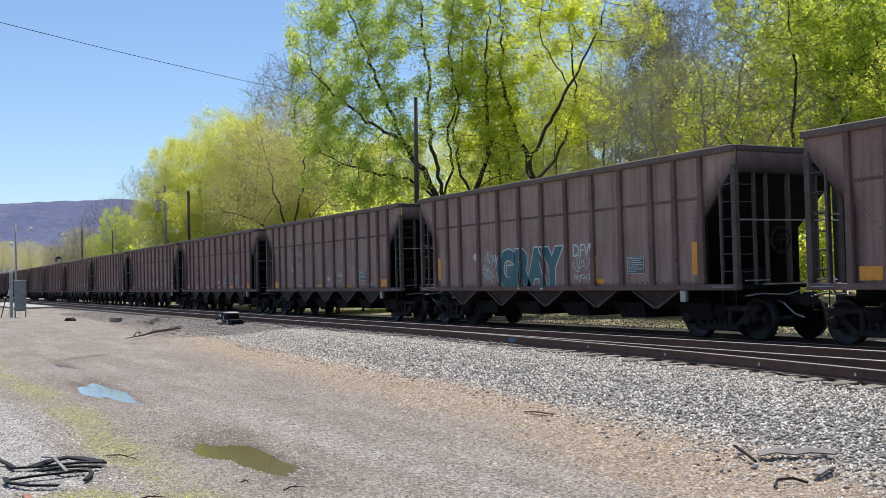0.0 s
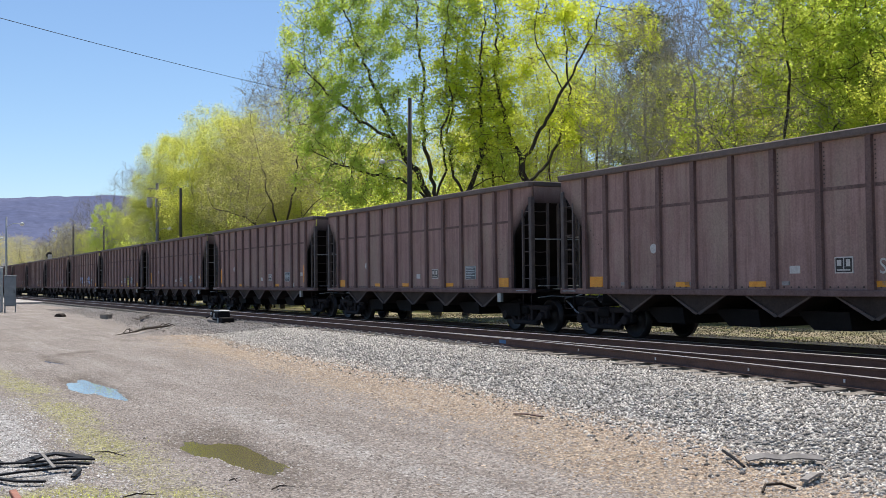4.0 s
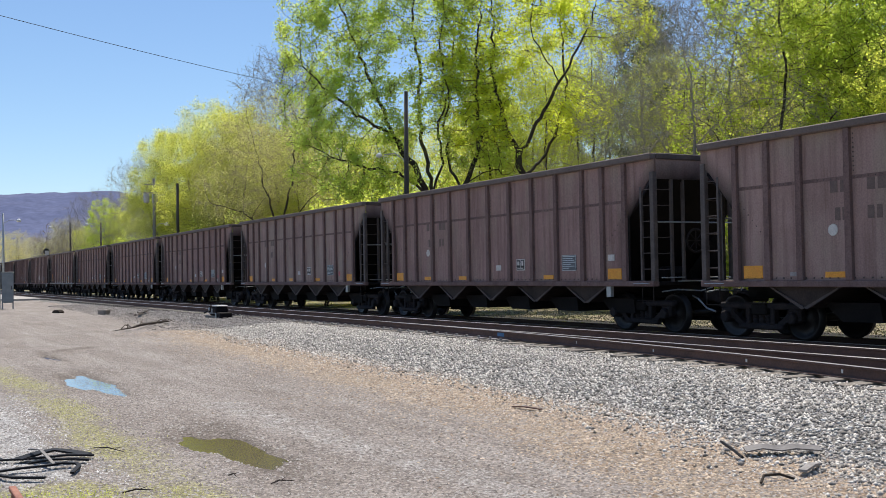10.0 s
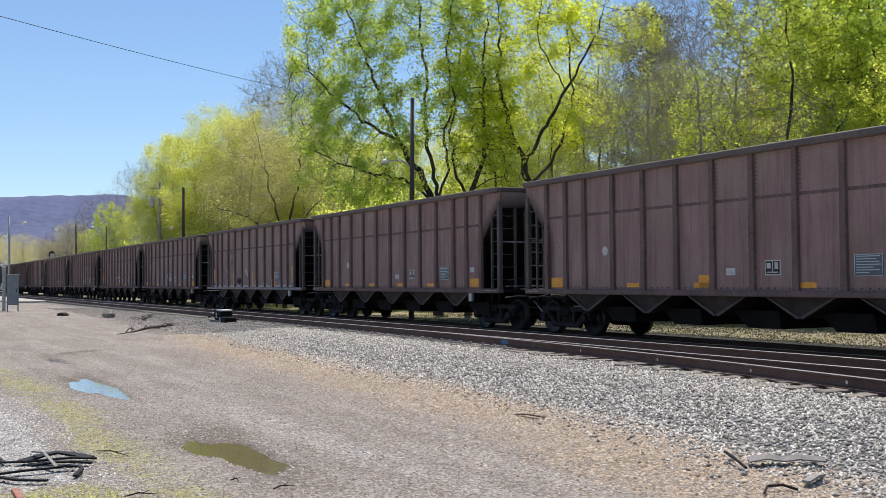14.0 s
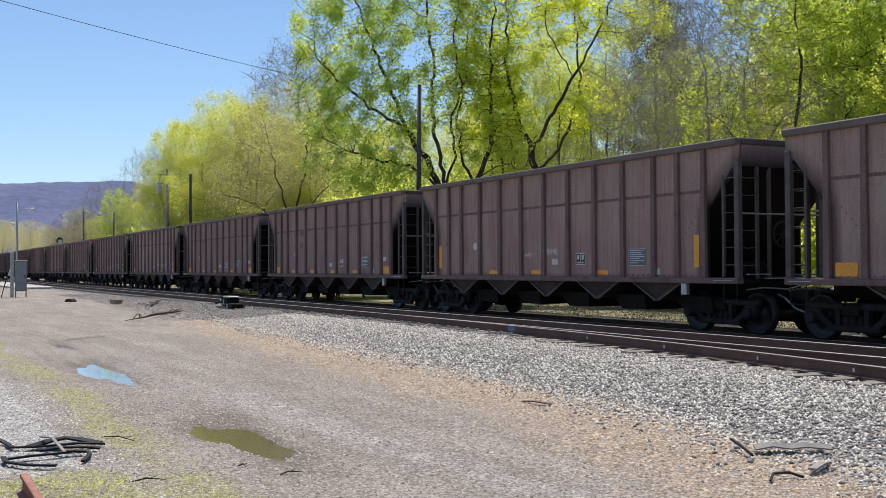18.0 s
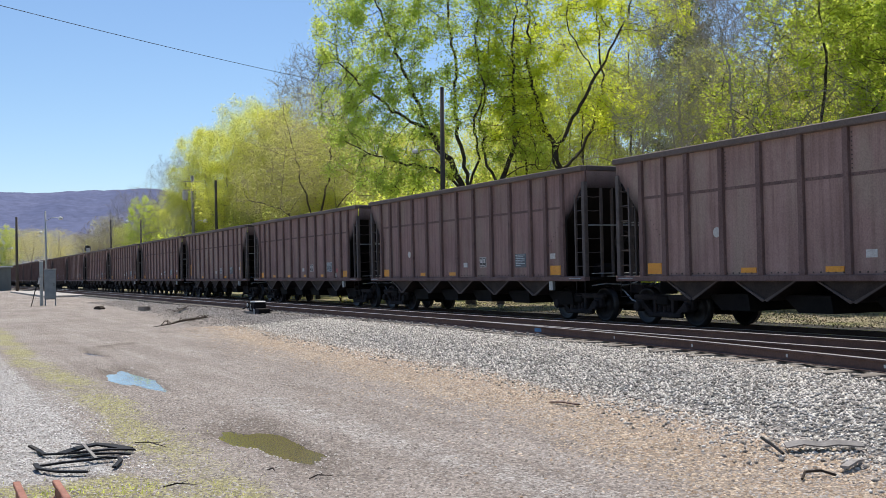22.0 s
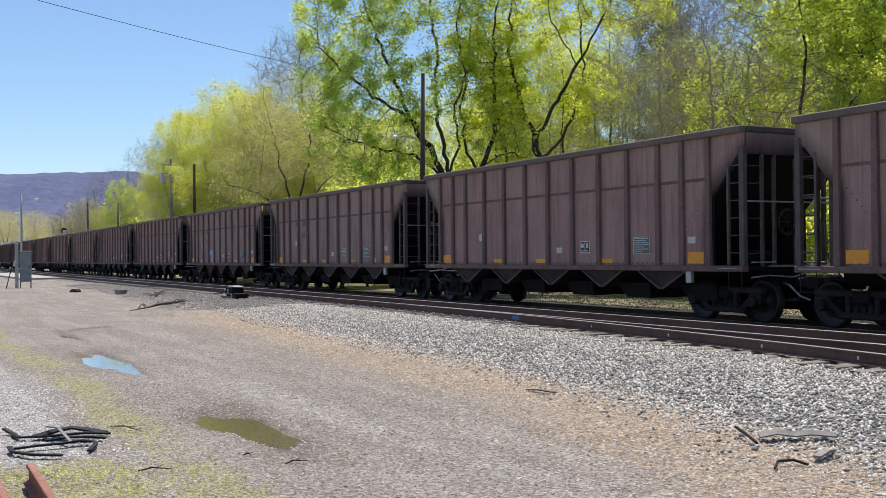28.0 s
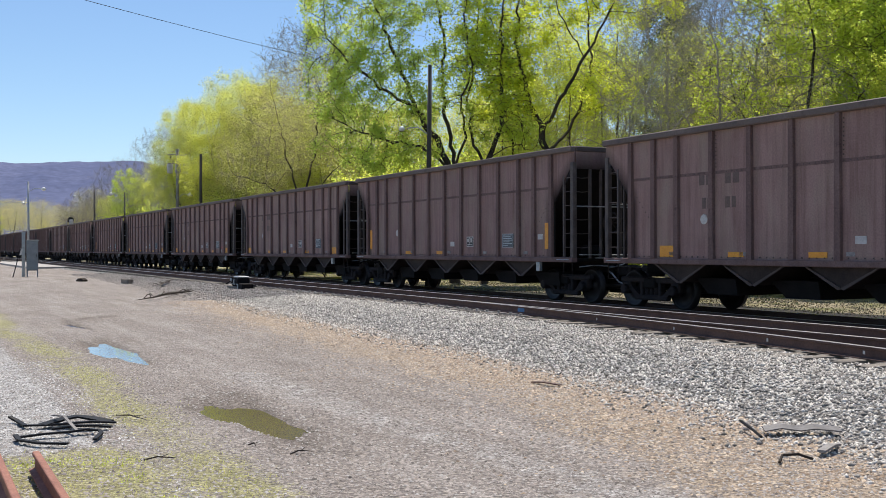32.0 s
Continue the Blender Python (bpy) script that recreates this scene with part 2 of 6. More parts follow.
M_STEEL = surface("galvanised_steel", (0.36, 0.38, 0.39), (0.48, 0.50, 0.51), scale=4.0, fine=30.0, rough=0.45, metal=0.5, relief=0.05)
M_LAMP = surface("lamp_glass", (0.72, 0.72, 0.70), (0.80, 0.80, 0.78), scale=4.0, fine=30.0, rough=0.25, relief=0.0)
M_BLUE = surface("blue_spray_mark", (0.05, 0.16, 0.34), (0.08, 0.22, 0.42), scale=9.0, fine=60.0, rough=0.6, relief=0.0)
M_CABLE = surface("black_cable", (0.010, 0.010, 0.011), (0.020, 0.020, 0.022), scale=4.0, fine=30.0, rough=0.6, relief=0.0, gloss=0.15)
M_SHED = surface("grey_green_shed_boards", (0.15, 0.165, 0.155), (0.21, 0.225, 0.21), scale=1.5, fine=20.0, rough=0.8, relief=0.2, stretch=(1.0, 1.0, 0.2))
M_CONCRETE = surface("pale_concrete", (0.38, 0.35, 0.32), (0.50, 0.47, 0.43), scale=0.8, fine=18.0, rough=0.9, relief=0.3)
M_ORANGE = surface("rusty_orange_pipe", (0.26, 0.10, 0.065), (0.40, 0.17, 0.11), scale=6.0, fine=40.0, rough=0.75, relief=0.3)
M_GREYWOOD = surface("sun_bleached_plank", (0.22, 0.20, 0.185), (0.36, 0.335, 0.31), scale=3.0, fine=30.0, rough=0.9, relief=0.4, stretch=(0.15, 1.0, 1.0))


def stone_material(name, dark, mid, light):
    m, nt, bsdf = shader(name)
    geo = nt.nodes.new("ShaderNodeNewGeometry")
    co = coords(nt, "Object", False)
    col = ramp(nt, geo.outputs["Random Per Island"], [(0.0, dark), (0.5, mid), (1.0, light)])
    grain = noise_tex(nt, co, 45.0, 3.0, 0.6)
    col = mix(nt, 1.0, col, ramp(nt, grain, [(0.3, (0.75, 0.75, 0.75)), (0.7, (1.12, 1.12, 1.12))]), "MULTIPLY")
    nt.links.new(col, bsdf.inputs["Base Color"])
    bsdf.inputs["Roughness"].default_value = 0.85
    return m


M_BALLAST = stone_material("ballast_stone", (0.14, 0.127, 0.110), (0.44, 0.408, 0.362), (0.87, 0.815, 0.735))
M_TANGRIT = stone_material("rust_tinted_grit", (0.20, 0.138, 0.092), (0.42, 0.310, 0.212), (0.67, 0.55, 0.42))
M_PALEGRIT = stone_material("pale_crushed_stone", (0.14, 0.135, 0.13), (0.42, 0.41, 0.40), (0.76, 0.75, 0.73))
M_GRIT = stone_material("lane_grit", (0.13, 0.11, 0.098), (0.33, 0.292, 0.265), (0.50, 0.47, 0.44))


# ---- mesh building ----
class Build:
    """Gathers vertices and faces of one part."""

    def __init__(self):
        self.v, self.f = [], []

    def add(self, verts, faces, m=None):
        n = len(self.v)
        self.v += [tuple(m @ Vector(p)) if m else tuple(p) for p in verts]
        self.f += [tuple(n + i for i in f) for f in faces]
        return self

    def box(self, x0, x1, y0, y1, z0, z1, bevel=0.0, m=None):
        b = min(bevel, 0.45 * min(x1 - x0, y1 - y0, z1 - z0))
        if b <= 0:
            vs = [(x, y, z) for x in (x0, x1) for y in (y0, y1) for z in (z0, z1)]
            return self.add(vs, [(0, 1, 3, 2), (4, 6, 7, 5), (0, 4, 5, 1), (2, 3, 7, 6), (0, 2, 6, 4), (1, 5, 7, 3)], m)
        bm = bmesh.new()
        bmesh.ops.create_cube(bm, size=1.0)
        for v in bm.verts:
            v.co = Vector(((x0 + x1) / 2 + v.co.x * (x1 - x0), (y0 + y1) / 2 + v.co.y * (y1 - y0), (z0 + z1) / 2 + v.co.z * (z1 - z0)))
        bmesh.ops.bevel(bm, geom=list(bm.edges), offset=b, segments=1, affect="EDGES")
        bm.verts.index_update()
        self.add([v.co.copy() for v in bm.verts], [[v.index for v in f.verts] for f in bm.faces], m)
        bm.free()
        return self

    def tube(self, points, radii, sides=8, caps=True):
        pts = [Vector(p) for p in points]
        if not isinstance(radii, (list, tuple)):
            radii = [radii] * len(pts)
        n0, rings = len(self.v), len(pts)
        side = None
        for i, (p, r) in enumerate(zip(pts, radii)):
            d = (pts[min(i + 1, rings - 1)] - pts[max(i - 1, 0)]).normalized()
            if side is None:
                side = d.orthogonal().normalized()
            side = (side - d * side.dot(d)).normalized()
            up = d.cross(side)
            for k in range(sides):
                a = 2 * math.pi * k / sides
                self.v.append(tuple(p + (side * math.cos(a) + up * math.sin(a)) * r))
        for i in range(rings - 1):
            for k in range(sides):
                a, b = n0 + i * sides + k, n0 + i * sides + (k + 1) % sides
                self.f.append((a, b, b + sides, a + sides))
        if caps:
            self.f.append(tuple(n0 + k for k in reversed(range(sides))))
            self.f.append(tuple(n0 + (rings - 1) * sides + k for k in range(sides)))
        return self

    def prism(self, poly, y0, y1, m=None):
        """A polygon of (x, z), drawn out from y0 to y1."""
        n = len(poly)
        vs = [(x, y0, z) for x, z in poly] + [(x, y1, z) for x, z in poly]
        fs = [tuple(range(n)), tuple(reversed(range(n, 2 * n)))]
        fs += [((i + 1) % n, i, n + i, n + (i + 1) % n) for i in range(n)]
        return self.add(vs, fs, m)

    def lathe(self, profile, centre, sides=24, axis="Y"):
        """A ring profile of (radius, offset) turned round the axis."""
        n0, k = len(self.v), len(profile)
        for s in range(sides):
            a = 2 * math.pi * s / sides
            c, t = math.cos(a), math.sin(a)
            for r, o in profile:
                p = {"Y": (r * c, o, r * t), "X": (o, r * c, r * t), "Z": (r * c, r * t, o)}[axis]
                self.v.append(tuple(Vector(centre) + Vector(p)))
        for s in range(sides):
            for i in range(k - 1):
                a, b = n0 + s * k + i, n0 + (s + 1) % sides * k + i
                self.f.append((a, a + 1, b + 1, b))
        return self

    def mesh(self, name, material, smooth=False):
        me = bpy.data.meshes.new(name)
        me.from_pydata(self.v, [], self.f)
        if smooth:
            me.polygons.foreach_set("use_smooth", [True] * len(me.polygons))
        if material:
            me.materials.append(material)
        me.update()
        return me


def part(name, build, material, parent=None, label="", at=None, smooth=False):
    me = build if isinstance(build, bpy.types.Mesh) else build.mesh(name, material, smooth)
    ob = new(name, me)
    if parent:
        ob.parent = parent
    if at is not None:
        ob.matrix_basis = at
    if label:
        ob["label"] = label
    return ob


def thing(name, label, category, group="", at=None, kind=""):
    ob = new(name)
    ob.empty_display_size = 0.3
    if at is not None:
        ob.matrix_basis = at
    return tagged(ob, label, category, group, kind)


def quick_mesh(name, verts, faces, material):
    """A mesh of equal polygons from arrays."""
    verts, faces = np.asarray(verts, np.float32), np.asarray(faces, np.int32)
    me = bpy.data.meshes.new(name)
    me.vertices.add(len(verts))
    me.vertices.foreach_set("co", verts.ravel())
    n, k = faces.shape
    me.loops.add(n * k)
    me.loops.foreach_set("vertex_index", faces.ravel())
    me.polygons.add(n)
    me.polygons.foreach_set("loop_start", np.arange(0, n * k, k, dtype=np.int32))
    me.polygons.foreach_set("loop_total", np.full(n, k, np.int32))
    me.materials.append(material)
    me.update(calc_edges=True)
    return me


# ---- the ground ----
EDGE_X = [-400, -60, -36, -26, -20, -14, -10, -6, 0, 12, 400]
EDGE_Y = [12.2, 11.0, 9.6, 8.7, 8.3, 8.05, 7.6, 6.9, 5.4, 2.6, 2.0]
PUDDLES = [(-18.2, 3.08, 1.70, 0.28, 0.03), (-10.36, 3.08, 1.16, 0.27, 0.09), (-24.44, 3.33, 0.80, 0.085, 0.137)]
RAIL_NEAR, RAIL_TRAIN = 0.34, 0.22
Y_NEAR, Y_TRAIN = 13.72, 17.18


def smooth(t):
    t = np.clip(t, 0, 1)
    return t * t * (3 - 2 * t)


def edge_of(x):
    return np.interp(x, EDGE_X, EDGE_Y)


def rough_wave(x, y):
    return 0.5 * np.sin(x * 0.9 + 1.3 * np.sin(y * 0.7)) + 0.3 * np.sin(y * 2.1 + x * 0.5 + 1) + 0.2 * np.sin(x * 3.1 - y * 2.7)


def puddle_shape(x, y, p):
    cx, cy, a, b, turn = p
    c, s = math.cos(turn), math.sin(turn)
    u, v = ((x - cx) * c + (y - cy) * s) / a, (-(x - cx) * s + (y - cy) * c) / b
    w = np.arctan2(v, u)
    return np.sqrt(u * u + v * v) / (1 + 0.16 * np.sin(3 * w + cx) + 0.12 * np.sin(5 * w + 2 * cx) + 0.06 * np.sin(11 * w))


def hill_height(x, y):
    return 42.0 * smooth((y - 44) / 110.0) * smooth((x + 230) / 130.0)


def ground_height(x, y):
    e = edge_of(x)
    z = 0.022 * rough_wave(x, y) * smooth((e - y) / 1.0)
    z = z + (RAIL_NEAR - 0.225) * smooth((y - e) / 2.6)
    z = z - (RAIL_NEAR - RAIL_TRAIN) * smooth((y - 15.0) / 0.7) - 0.10 * smooth((y - 19.2) / 1.6)
    z = z + 0.008 * rough_wave(x * 5, y * 5) * smooth((y - e + 0.5) / 0.6)
    for p in PUDDLES:
        z = z - 0.05 * smooth((1.5 - puddle_shape(x, y, p)) / 0.9)
    return z + hill_height(x, y)


def steps(*spans):
    out = [spans[0][0]]
    for a, b, d in spans:
        n = max(1, round((b - a) / d))
        out += [a + (b - a) * (i + 1) / n for i in range(n)]
    return np.array(out)


def ground_material():
    m, nt, bsdf = shader("gravel_lane_ballast_and_turf")
    co = coords(nt, "Object", False)
    att = nt.nodes.new("ShaderNodeAttribute")
    att.attribute_name = "zone"
    sep = nt.nodes.new("ShaderNodeSeparateColor")
    nt.links.new(att.outputs["Color"], sep.inputs[0])
    moss, litter, ballast, turf = sep.outputs[0], sep.outputs[1], sep.outputs[2], att.outputs["Alpha"]
    broad = noise_tex(nt, co, 0.45, 5.0, 0.6)
    mid = noise_tex(nt, co, 3.2, 5.0, 0.65)
    fine = noise_tex(nt, co, 28.0, 4.0, 0.7)
    streak = noise_tex(nt, co, 1.0, 4.0, 0.6, (0.18, 1.6, 1.0))
    vor = node(nt, "ShaderNodeTexVoronoi", Scale=32.0)
    nt.links.new(co, vor.inputs["Vector"])
    lane = ramp(nt, broad, [(0.30, (0.258, 0.219, 0.188)), (0.70, (0.338, 0.294, 0.260))])
    lane = mix(nt, ramp(nt, streak, [(0.45, (0, 0, 0)), (0.72, (0.8, 0.8, 0.8))]), lane, (0.43, 0.385, 0.350))
    lane = mix(nt, ramp(nt, mid, [(0.60, (0, 0, 0)), (0.80, (0.6, 0.6, 0.6))]), lane, (0.22, 0.182, 0.155))
    pale = ramp(nt, mid, [(0.3, (0.37, 0.355, 0.34)), (0.7, (0.50, 0.487, 0.472))])
    mosscol = ramp(nt, mid, [(0.30, (0.27, 0.255, 0.11)), (0.72, (0.42, 0.385, 0.22))])
    rust = ramp(nt, mid, [(0.30, (0.325, 0.250, 0.178)), (0.70, (0.460, 0.375, 0.285))])
    # Ballast bed kept dark, painting in the shaded gaps between the loose stones.
    stones = ramp(nt, vor.outputs["Color"], [(0.0, (0.09, 0.085, 0.08)), (1.0, (0.32, 0.30, 0.28))])
    grass = ramp(nt, mid, [(0.30, (0.11, 0.13, 0.035)), (0.70, (0.26, 0.23, 0.10))])
    grass = mix(nt, ramp(nt, broad, [(0.40, (0, 0, 0)), (0.58, (1, 1, 1))]), grass, (0.34, 0.285, 0.185))

    def where(zone, spread=0.5):
        s = math_node(nt, "ADD", zone, math_node(nt, "ADD", math_node(nt, "MULTIPLY", math_node(nt, "SUBTRACT", mid, 0.5), spread * 2.2), math_node(nt, "MULTIPLY", math_node(nt, "SUBTRACT", fine, 0.5), spread * 3.0)))
        return ramp(nt, s, [(0.32, (0, 0, 0)), (0.68, (1, 1, 1))])

    col = mix(nt, where(litter), lane, rust)
    col = mix(nt, where(moss), col, mosscol)
    palezone = nt.nodes.new("ShaderNodeAttribute")
    palezone.attribute_name = "pale"
    col = mix(nt, where(palezone.outputs["Fac"], 0.35), col, pale)
    col = mix(nt, where(ballast, 0.4), col, stones)
    col = mix(nt, where(turf, 0.3), col, grass)
    wet = nt.nodes.new("ShaderNodeAttribute")
    wet.attribute_name = "wet"
    col = mix(nt, wet.outputs["Fac"], col, mix(nt, 1.0, col, (0.42, 0.38, 0.33), "MULTIPLY"))
    # Dark belt under and beyond the train: its shade painted in, with coal dust.
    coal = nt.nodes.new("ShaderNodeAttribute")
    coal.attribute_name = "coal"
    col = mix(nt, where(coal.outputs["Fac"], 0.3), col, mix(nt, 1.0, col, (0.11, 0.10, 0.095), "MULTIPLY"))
    chips = node(nt, "ShaderNodeTexVoronoi", Scale=58.0)
    nt.links.new(co, chips.inputs["Vector"])
    col = mix(nt, 1.0, col, ramp(nt, chips.outputs["Color"], [(0.0, (0.50, 0.48, 0.46)), (0.5, (0.98, 0.98, 0.98)), (1.0, (1.50, 1.50, 1.50))]), "MULTIPLY")
    col = mix(nt, 1.0, col, ramp(nt, fine, [(0.28, (0.66, 0.66, 0.66)), (0.72, (1.24, 1.24, 1.24))]), "MULTIPLY")
    col = mix(nt, 1.0, col, ramp(nt, vor.outputs["Color"], [(0.1, (0.70, 0.69, 0.68)), (0.9, (1.32, 1.32, 1.32))]), "MULTIPLY")
    nt.links.new(col, bsdf.inputs["Base Color"])
    bsdf.inputs["Roughness"].default_value = 0.92
    bump(nt, bsdf, math_node(nt, "ADD", fine, math_node(nt, "MULTIPLY", vor.outputs["Distance"], 0.8)), 1.0, 0.03)
    return m


def moss_zone(x, y):
    line = np.interp(x, [-60, -22, -18, -12, -9, -5], [2.4, 1.85, 2.15, 2.10, 2.1, 1.9])
    band = np.exp(-(((y - line) / 0.40) ** 2)) * (x > -40)
    patch = 0.9 * smooth((x + 9.9) / 0.9) * smooth((2.0 - y) / 0.5) + 0.7 * smooth((-14 - x) / 3) * smooth((0.9 - y) / 0.6)
    patchy = 0.92 + 0.48 * rough_wave(x * 1.9 + 3, y * 2.6)
    return np.clip(np.maximum(band * 0.8, patch) * patchy, 0, 1)


def build_ground():
    xs = steps((-3000, -400, 200), (-400, -90, 12), (-90, -32, 0.7), (-32, 1, 0.13), (1, 30, 1.5), (30, 200, 15), (200, 3000, 300))
    ys = steps((-3000, -100, 200), (-100, -6, 6), (-6, 0, 0.5), (0, 11, 0.10), (11, 24, 0.4), (24, 130, 5), (130, 400, 30), (400, 4000, 300))
    gx, gy = np.meshgrid(xs, ys, indexing="ij")
    gz = ground_height(gx, gy)
    nx, ny = gx.shape
    idx = np.arange(nx * ny).reshape(nx, ny)
    faces = np.stack([idx[:-1, :-1], idx[1:, :-1], idx[1:, 1:], idx[:-1, 1:]], -1).reshape(-1, 4)
    me = quick_mesh("ground", np.stack([gx, gy, gz], -1).reshape(-1, 3), faces, ground_material())
    e = edge_of(gx)
    drift = gy - e + 0.95 + 0.45 * rough_wave(gx * 0.7, gy * 1.3)
    litter = np.exp(-((drift / 1.05) ** 2)) * (0.74 + 0.2 * rough_wave(gx * 1.7 + 2, gy * 2.2)) * smooth((gx + 34) / 9)
    ballast = smooth((gy - e - 0.15) / 0.7) * (1 - smooth((gy - 22.4) / 0.8))
    turf = smooth((gy - 22.5) / 0.8)
    moss = moss_zone(gx, gy)
    pale = smooth((1.75 - gy) / 0.5) * smooth((gx + 60) / 10) * (1 - moss) * 0.9 + 0.45 * np.exp(-(((gy - 4.6 - 0.04 * gx) / 0.5) ** 2)) * (gx > -14)
    wet = np.zeros_like(gx)
    for p in PUDDLES:
        wet = np.maximum(wet, 0.6 * smooth((1.8 - puddle_shape(gx, gy, p)) / 0.8))
    wet = np.maximum(wet, 0.55 * smooth(1.35 - np.hypot((gx + 11.6) / 0.75, (gy - 3.35) / 0.40)))
    wet = np.maximum(wet, 0.62 * smooth(1.3 - np.hypot((-0.8 * (gx + 26.9) + 0.6 * (gy - 4.2)) / 1.5, (0.6 * (gx + 26.9) + 0.8 * (gy - 4.2)) / 0.32)))
    wet = np.maximum(wet, 0.5 * smooth(1.3 - np.hypot((gx + 25.2) / 1.8, (gy - 3.35) / 0.22)))
    a = me.color_attributes.new("zone", "FLOAT_COLOR", "POINT")
    a.data.foreach_set("color", np.stack([moss, litter, ballast, turf], -1).astype(np.float32).ravel())
    # mask of the belt that carries coal dust and the train's painted shade
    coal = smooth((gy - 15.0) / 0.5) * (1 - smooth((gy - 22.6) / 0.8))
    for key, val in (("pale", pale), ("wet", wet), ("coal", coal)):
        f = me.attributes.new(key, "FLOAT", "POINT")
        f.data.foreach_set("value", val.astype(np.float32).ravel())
    me.polygons.foreach_set("use_smooth", [True] * len(me.polygons))
    return tagged(new("ground", me), "gravel lane, stone ballast and turf", "ground", kind="structure")


ground = build_ground()


def build_puddle(p, label, tone, shine, rough=0.03):
    m, nt, bsdf = shader("shallow_water")
    bsdf.inputs["Base Color"].default_value = rgba(tone)
    bsdf.inputs["Roughness"].default_value = rough
    bsdf.inputs["IOR"].default_value = 1.33
    bsdf.inputs["Specular IOR Level"].default_value = shine
    cx, cy, a, b, turn = p
    zs = [float(ground_height(np.array(cx + u * a), np.array(cy + v * b))) for u, v in ((0, 0), (0.5, 0), (-0.5, 0), (0, 0.5))]
    z = max(zs) + 0.014
    n = 72
    bld = Build()
    ring = []
    for i in range(n):
        w = 2 * math.pi * i / n
        r = (1 + 0.16 * math.sin(3 * w + cx) + 0.12 * math.sin(5 * w + 2 * cx) + 0.06 * math.sin(11 * w)) * 1.12
        u, v = r * math.cos(w) * a, r * math.sin(w) * b
        ring.append((cx + u * math.cos(turn) - v * math.sin(turn), cy + u * math.sin(turn) + v * math.cos(turn), z))
    bld.add(ring, [tuple(range(n))])
    bld.add([(x, y, z - 0.06) for x, y, z in ring], [tuple(reversed(range(n)))])
    return tagged(part("puddle", bld, m), label, "puddle", "puddles on the lane", kind="structure")


# The sky's blue reflection is partly painted into this base tone.
build_puddle(PUDDLES[0], "shallow puddle reflecting blue sky on the lane", (0.19, 0.26, 0.35), 1.0, 0.05)
build_puddle(PUDDLES[1], "muddy brown puddle in the gravel lane", (0.074, 0.056, 0.043), 0.5, 0.07)
build_puddle(PUDDLES[2], "small remnant of water in a damp hollow of the lane", (0.13, 0.15, 0.19), 0.7)


# ---- stones ----
def stone_cloud(name, label, count, place, r0, r1, material, seed, flat=1.0):
    """place(rng, n) gives x, y arrays. Angular stones lie on the ground."""
    rng = np.random.default_rng(seed)
    x, y = place(rng, count)
    n = len(x)
    r = r0 + (r1 - r0) * rng.random(n) ** 1.4
    z = ground_height(x, y) + r * (0.16 if flat == 1.0 else 0.13) * flat
    base = np.array([(1, 0, 0), (-1, 0, 0), (0, 1, 0), (0, -1, 0), (0, 0, 1), (0, 0, -1)], float)
    v = base[None] * (0.6 + 0.6 * rng.random((n, 6, 1))) + 0.35 * (rng.random((n, 6, 3)) - 0.5)
    v *= np.stack([r, r * (0.6 + 0.4 * rng.random(n)), r * flat * (0.55 + 0.4 * rng.random(n))], -1)[:, None, :]
    a = rng.random(n) * 2 * math.pi
    c, s = np.cos(a)[:, None], np.sin(a)[:, None]
    v = np.stack([v[..., 0] * c - v[..., 1] * s, v[..., 0] * s + v[..., 1] * c, v[..., 2]], -1)
    v += np.stack([x, y, z], -1)[:, None, :]
    tri = np.array([(0, 2, 4), (2, 1, 4), (1, 3, 4), (3, 0, 4), (2, 0, 5), (1, 2, 5), (3, 1, 5), (0, 3, 5)])
    if flat < 1:
        tri = tri[:4]
    f = (tri[None] + 6 * np.arange(n)[:, None, None]).reshape(-1, 3)
    return tagged(new(name, quick_mesh(name, v.reshape(-1, 3), f, material)), label, "gravel", kind="stuff")


def on_shoulder(rng, n):
    x = 3 - 37 * rng.random(n) ** 1.3
    e = edge_of(x)
    top = 12.8 - np.maximum(0.0, x + 26.6) ** 2 / 236.0
    y = e - 0.1 + (top - e) * rng.random(n) ** 0.9 - 0.9 * rng.random(n) ** 6
    return x, y


def at_edge(rng, n):
    x = 3 - 37 * rng.random(n) ** 1.35
    return x, edge_of(x) + 0.30 + 0.3 * rough_wave(x * 0.7, x * 0.4) - 1.10 * np.abs(rng.normal(0, 1, n))


def far_shoulder(rng, n):
    x = -75 + 41 * rng.random(n)
    e = edge_of(x) - 1.6
    return x, e + (12.9 - e) * rng.random(n) ** 0.6


def far_lane(rng, n):
    x = -70 + 45 * rng.random(n)
    return x, 2.2 + (edge_of(x) - 2.2) * rng.random(n)


def in_track(rng, n):
    x = -45 + 48 * rng.random(n)
    y = 13.05 + 2.5 * rng.random(n)
    return x, y


def on_lane(rng, n):
    x = -26 + 24 * rng.random(n) ** 0.6
    e = edge_of(x)
    y = 0.2 + (e + 0.4 - 0.2) * rng.random(n)
    keep = np.ones(n, bool)
    for p in PUDDLES:
        keep &= puddle_shape(x, y, p) > 1.05
    return x[keep], y[keep]


stone_cloud("ballast_stones", "pale grey angular ballast stones beside the track", 92000, on_shoulder, 0.016, 0.040, M_BALLAST, 3)
stone_cloud("ballast_stones", "pale grey ballast stones further along the track", 15000, far_shoulder, 0.016, 0.046, M_GRIT, 4)
stone_cloud("lane_grit", "scattered stones on the far lane", 9000, far_lane, 0.010, 0.032, M_GRIT, 12, 0.5)
stone_cloud("ballast_stones", "grey ballast stones between the rails", 12000, in_track, 0.02, 0.05, M_BALLAST, 5)
stone_cloud("lane_grit", "loose grit and small stones on the lane", 64000, on_lane, 0.006, 0.022, M_GRIT, 6, 0.8)
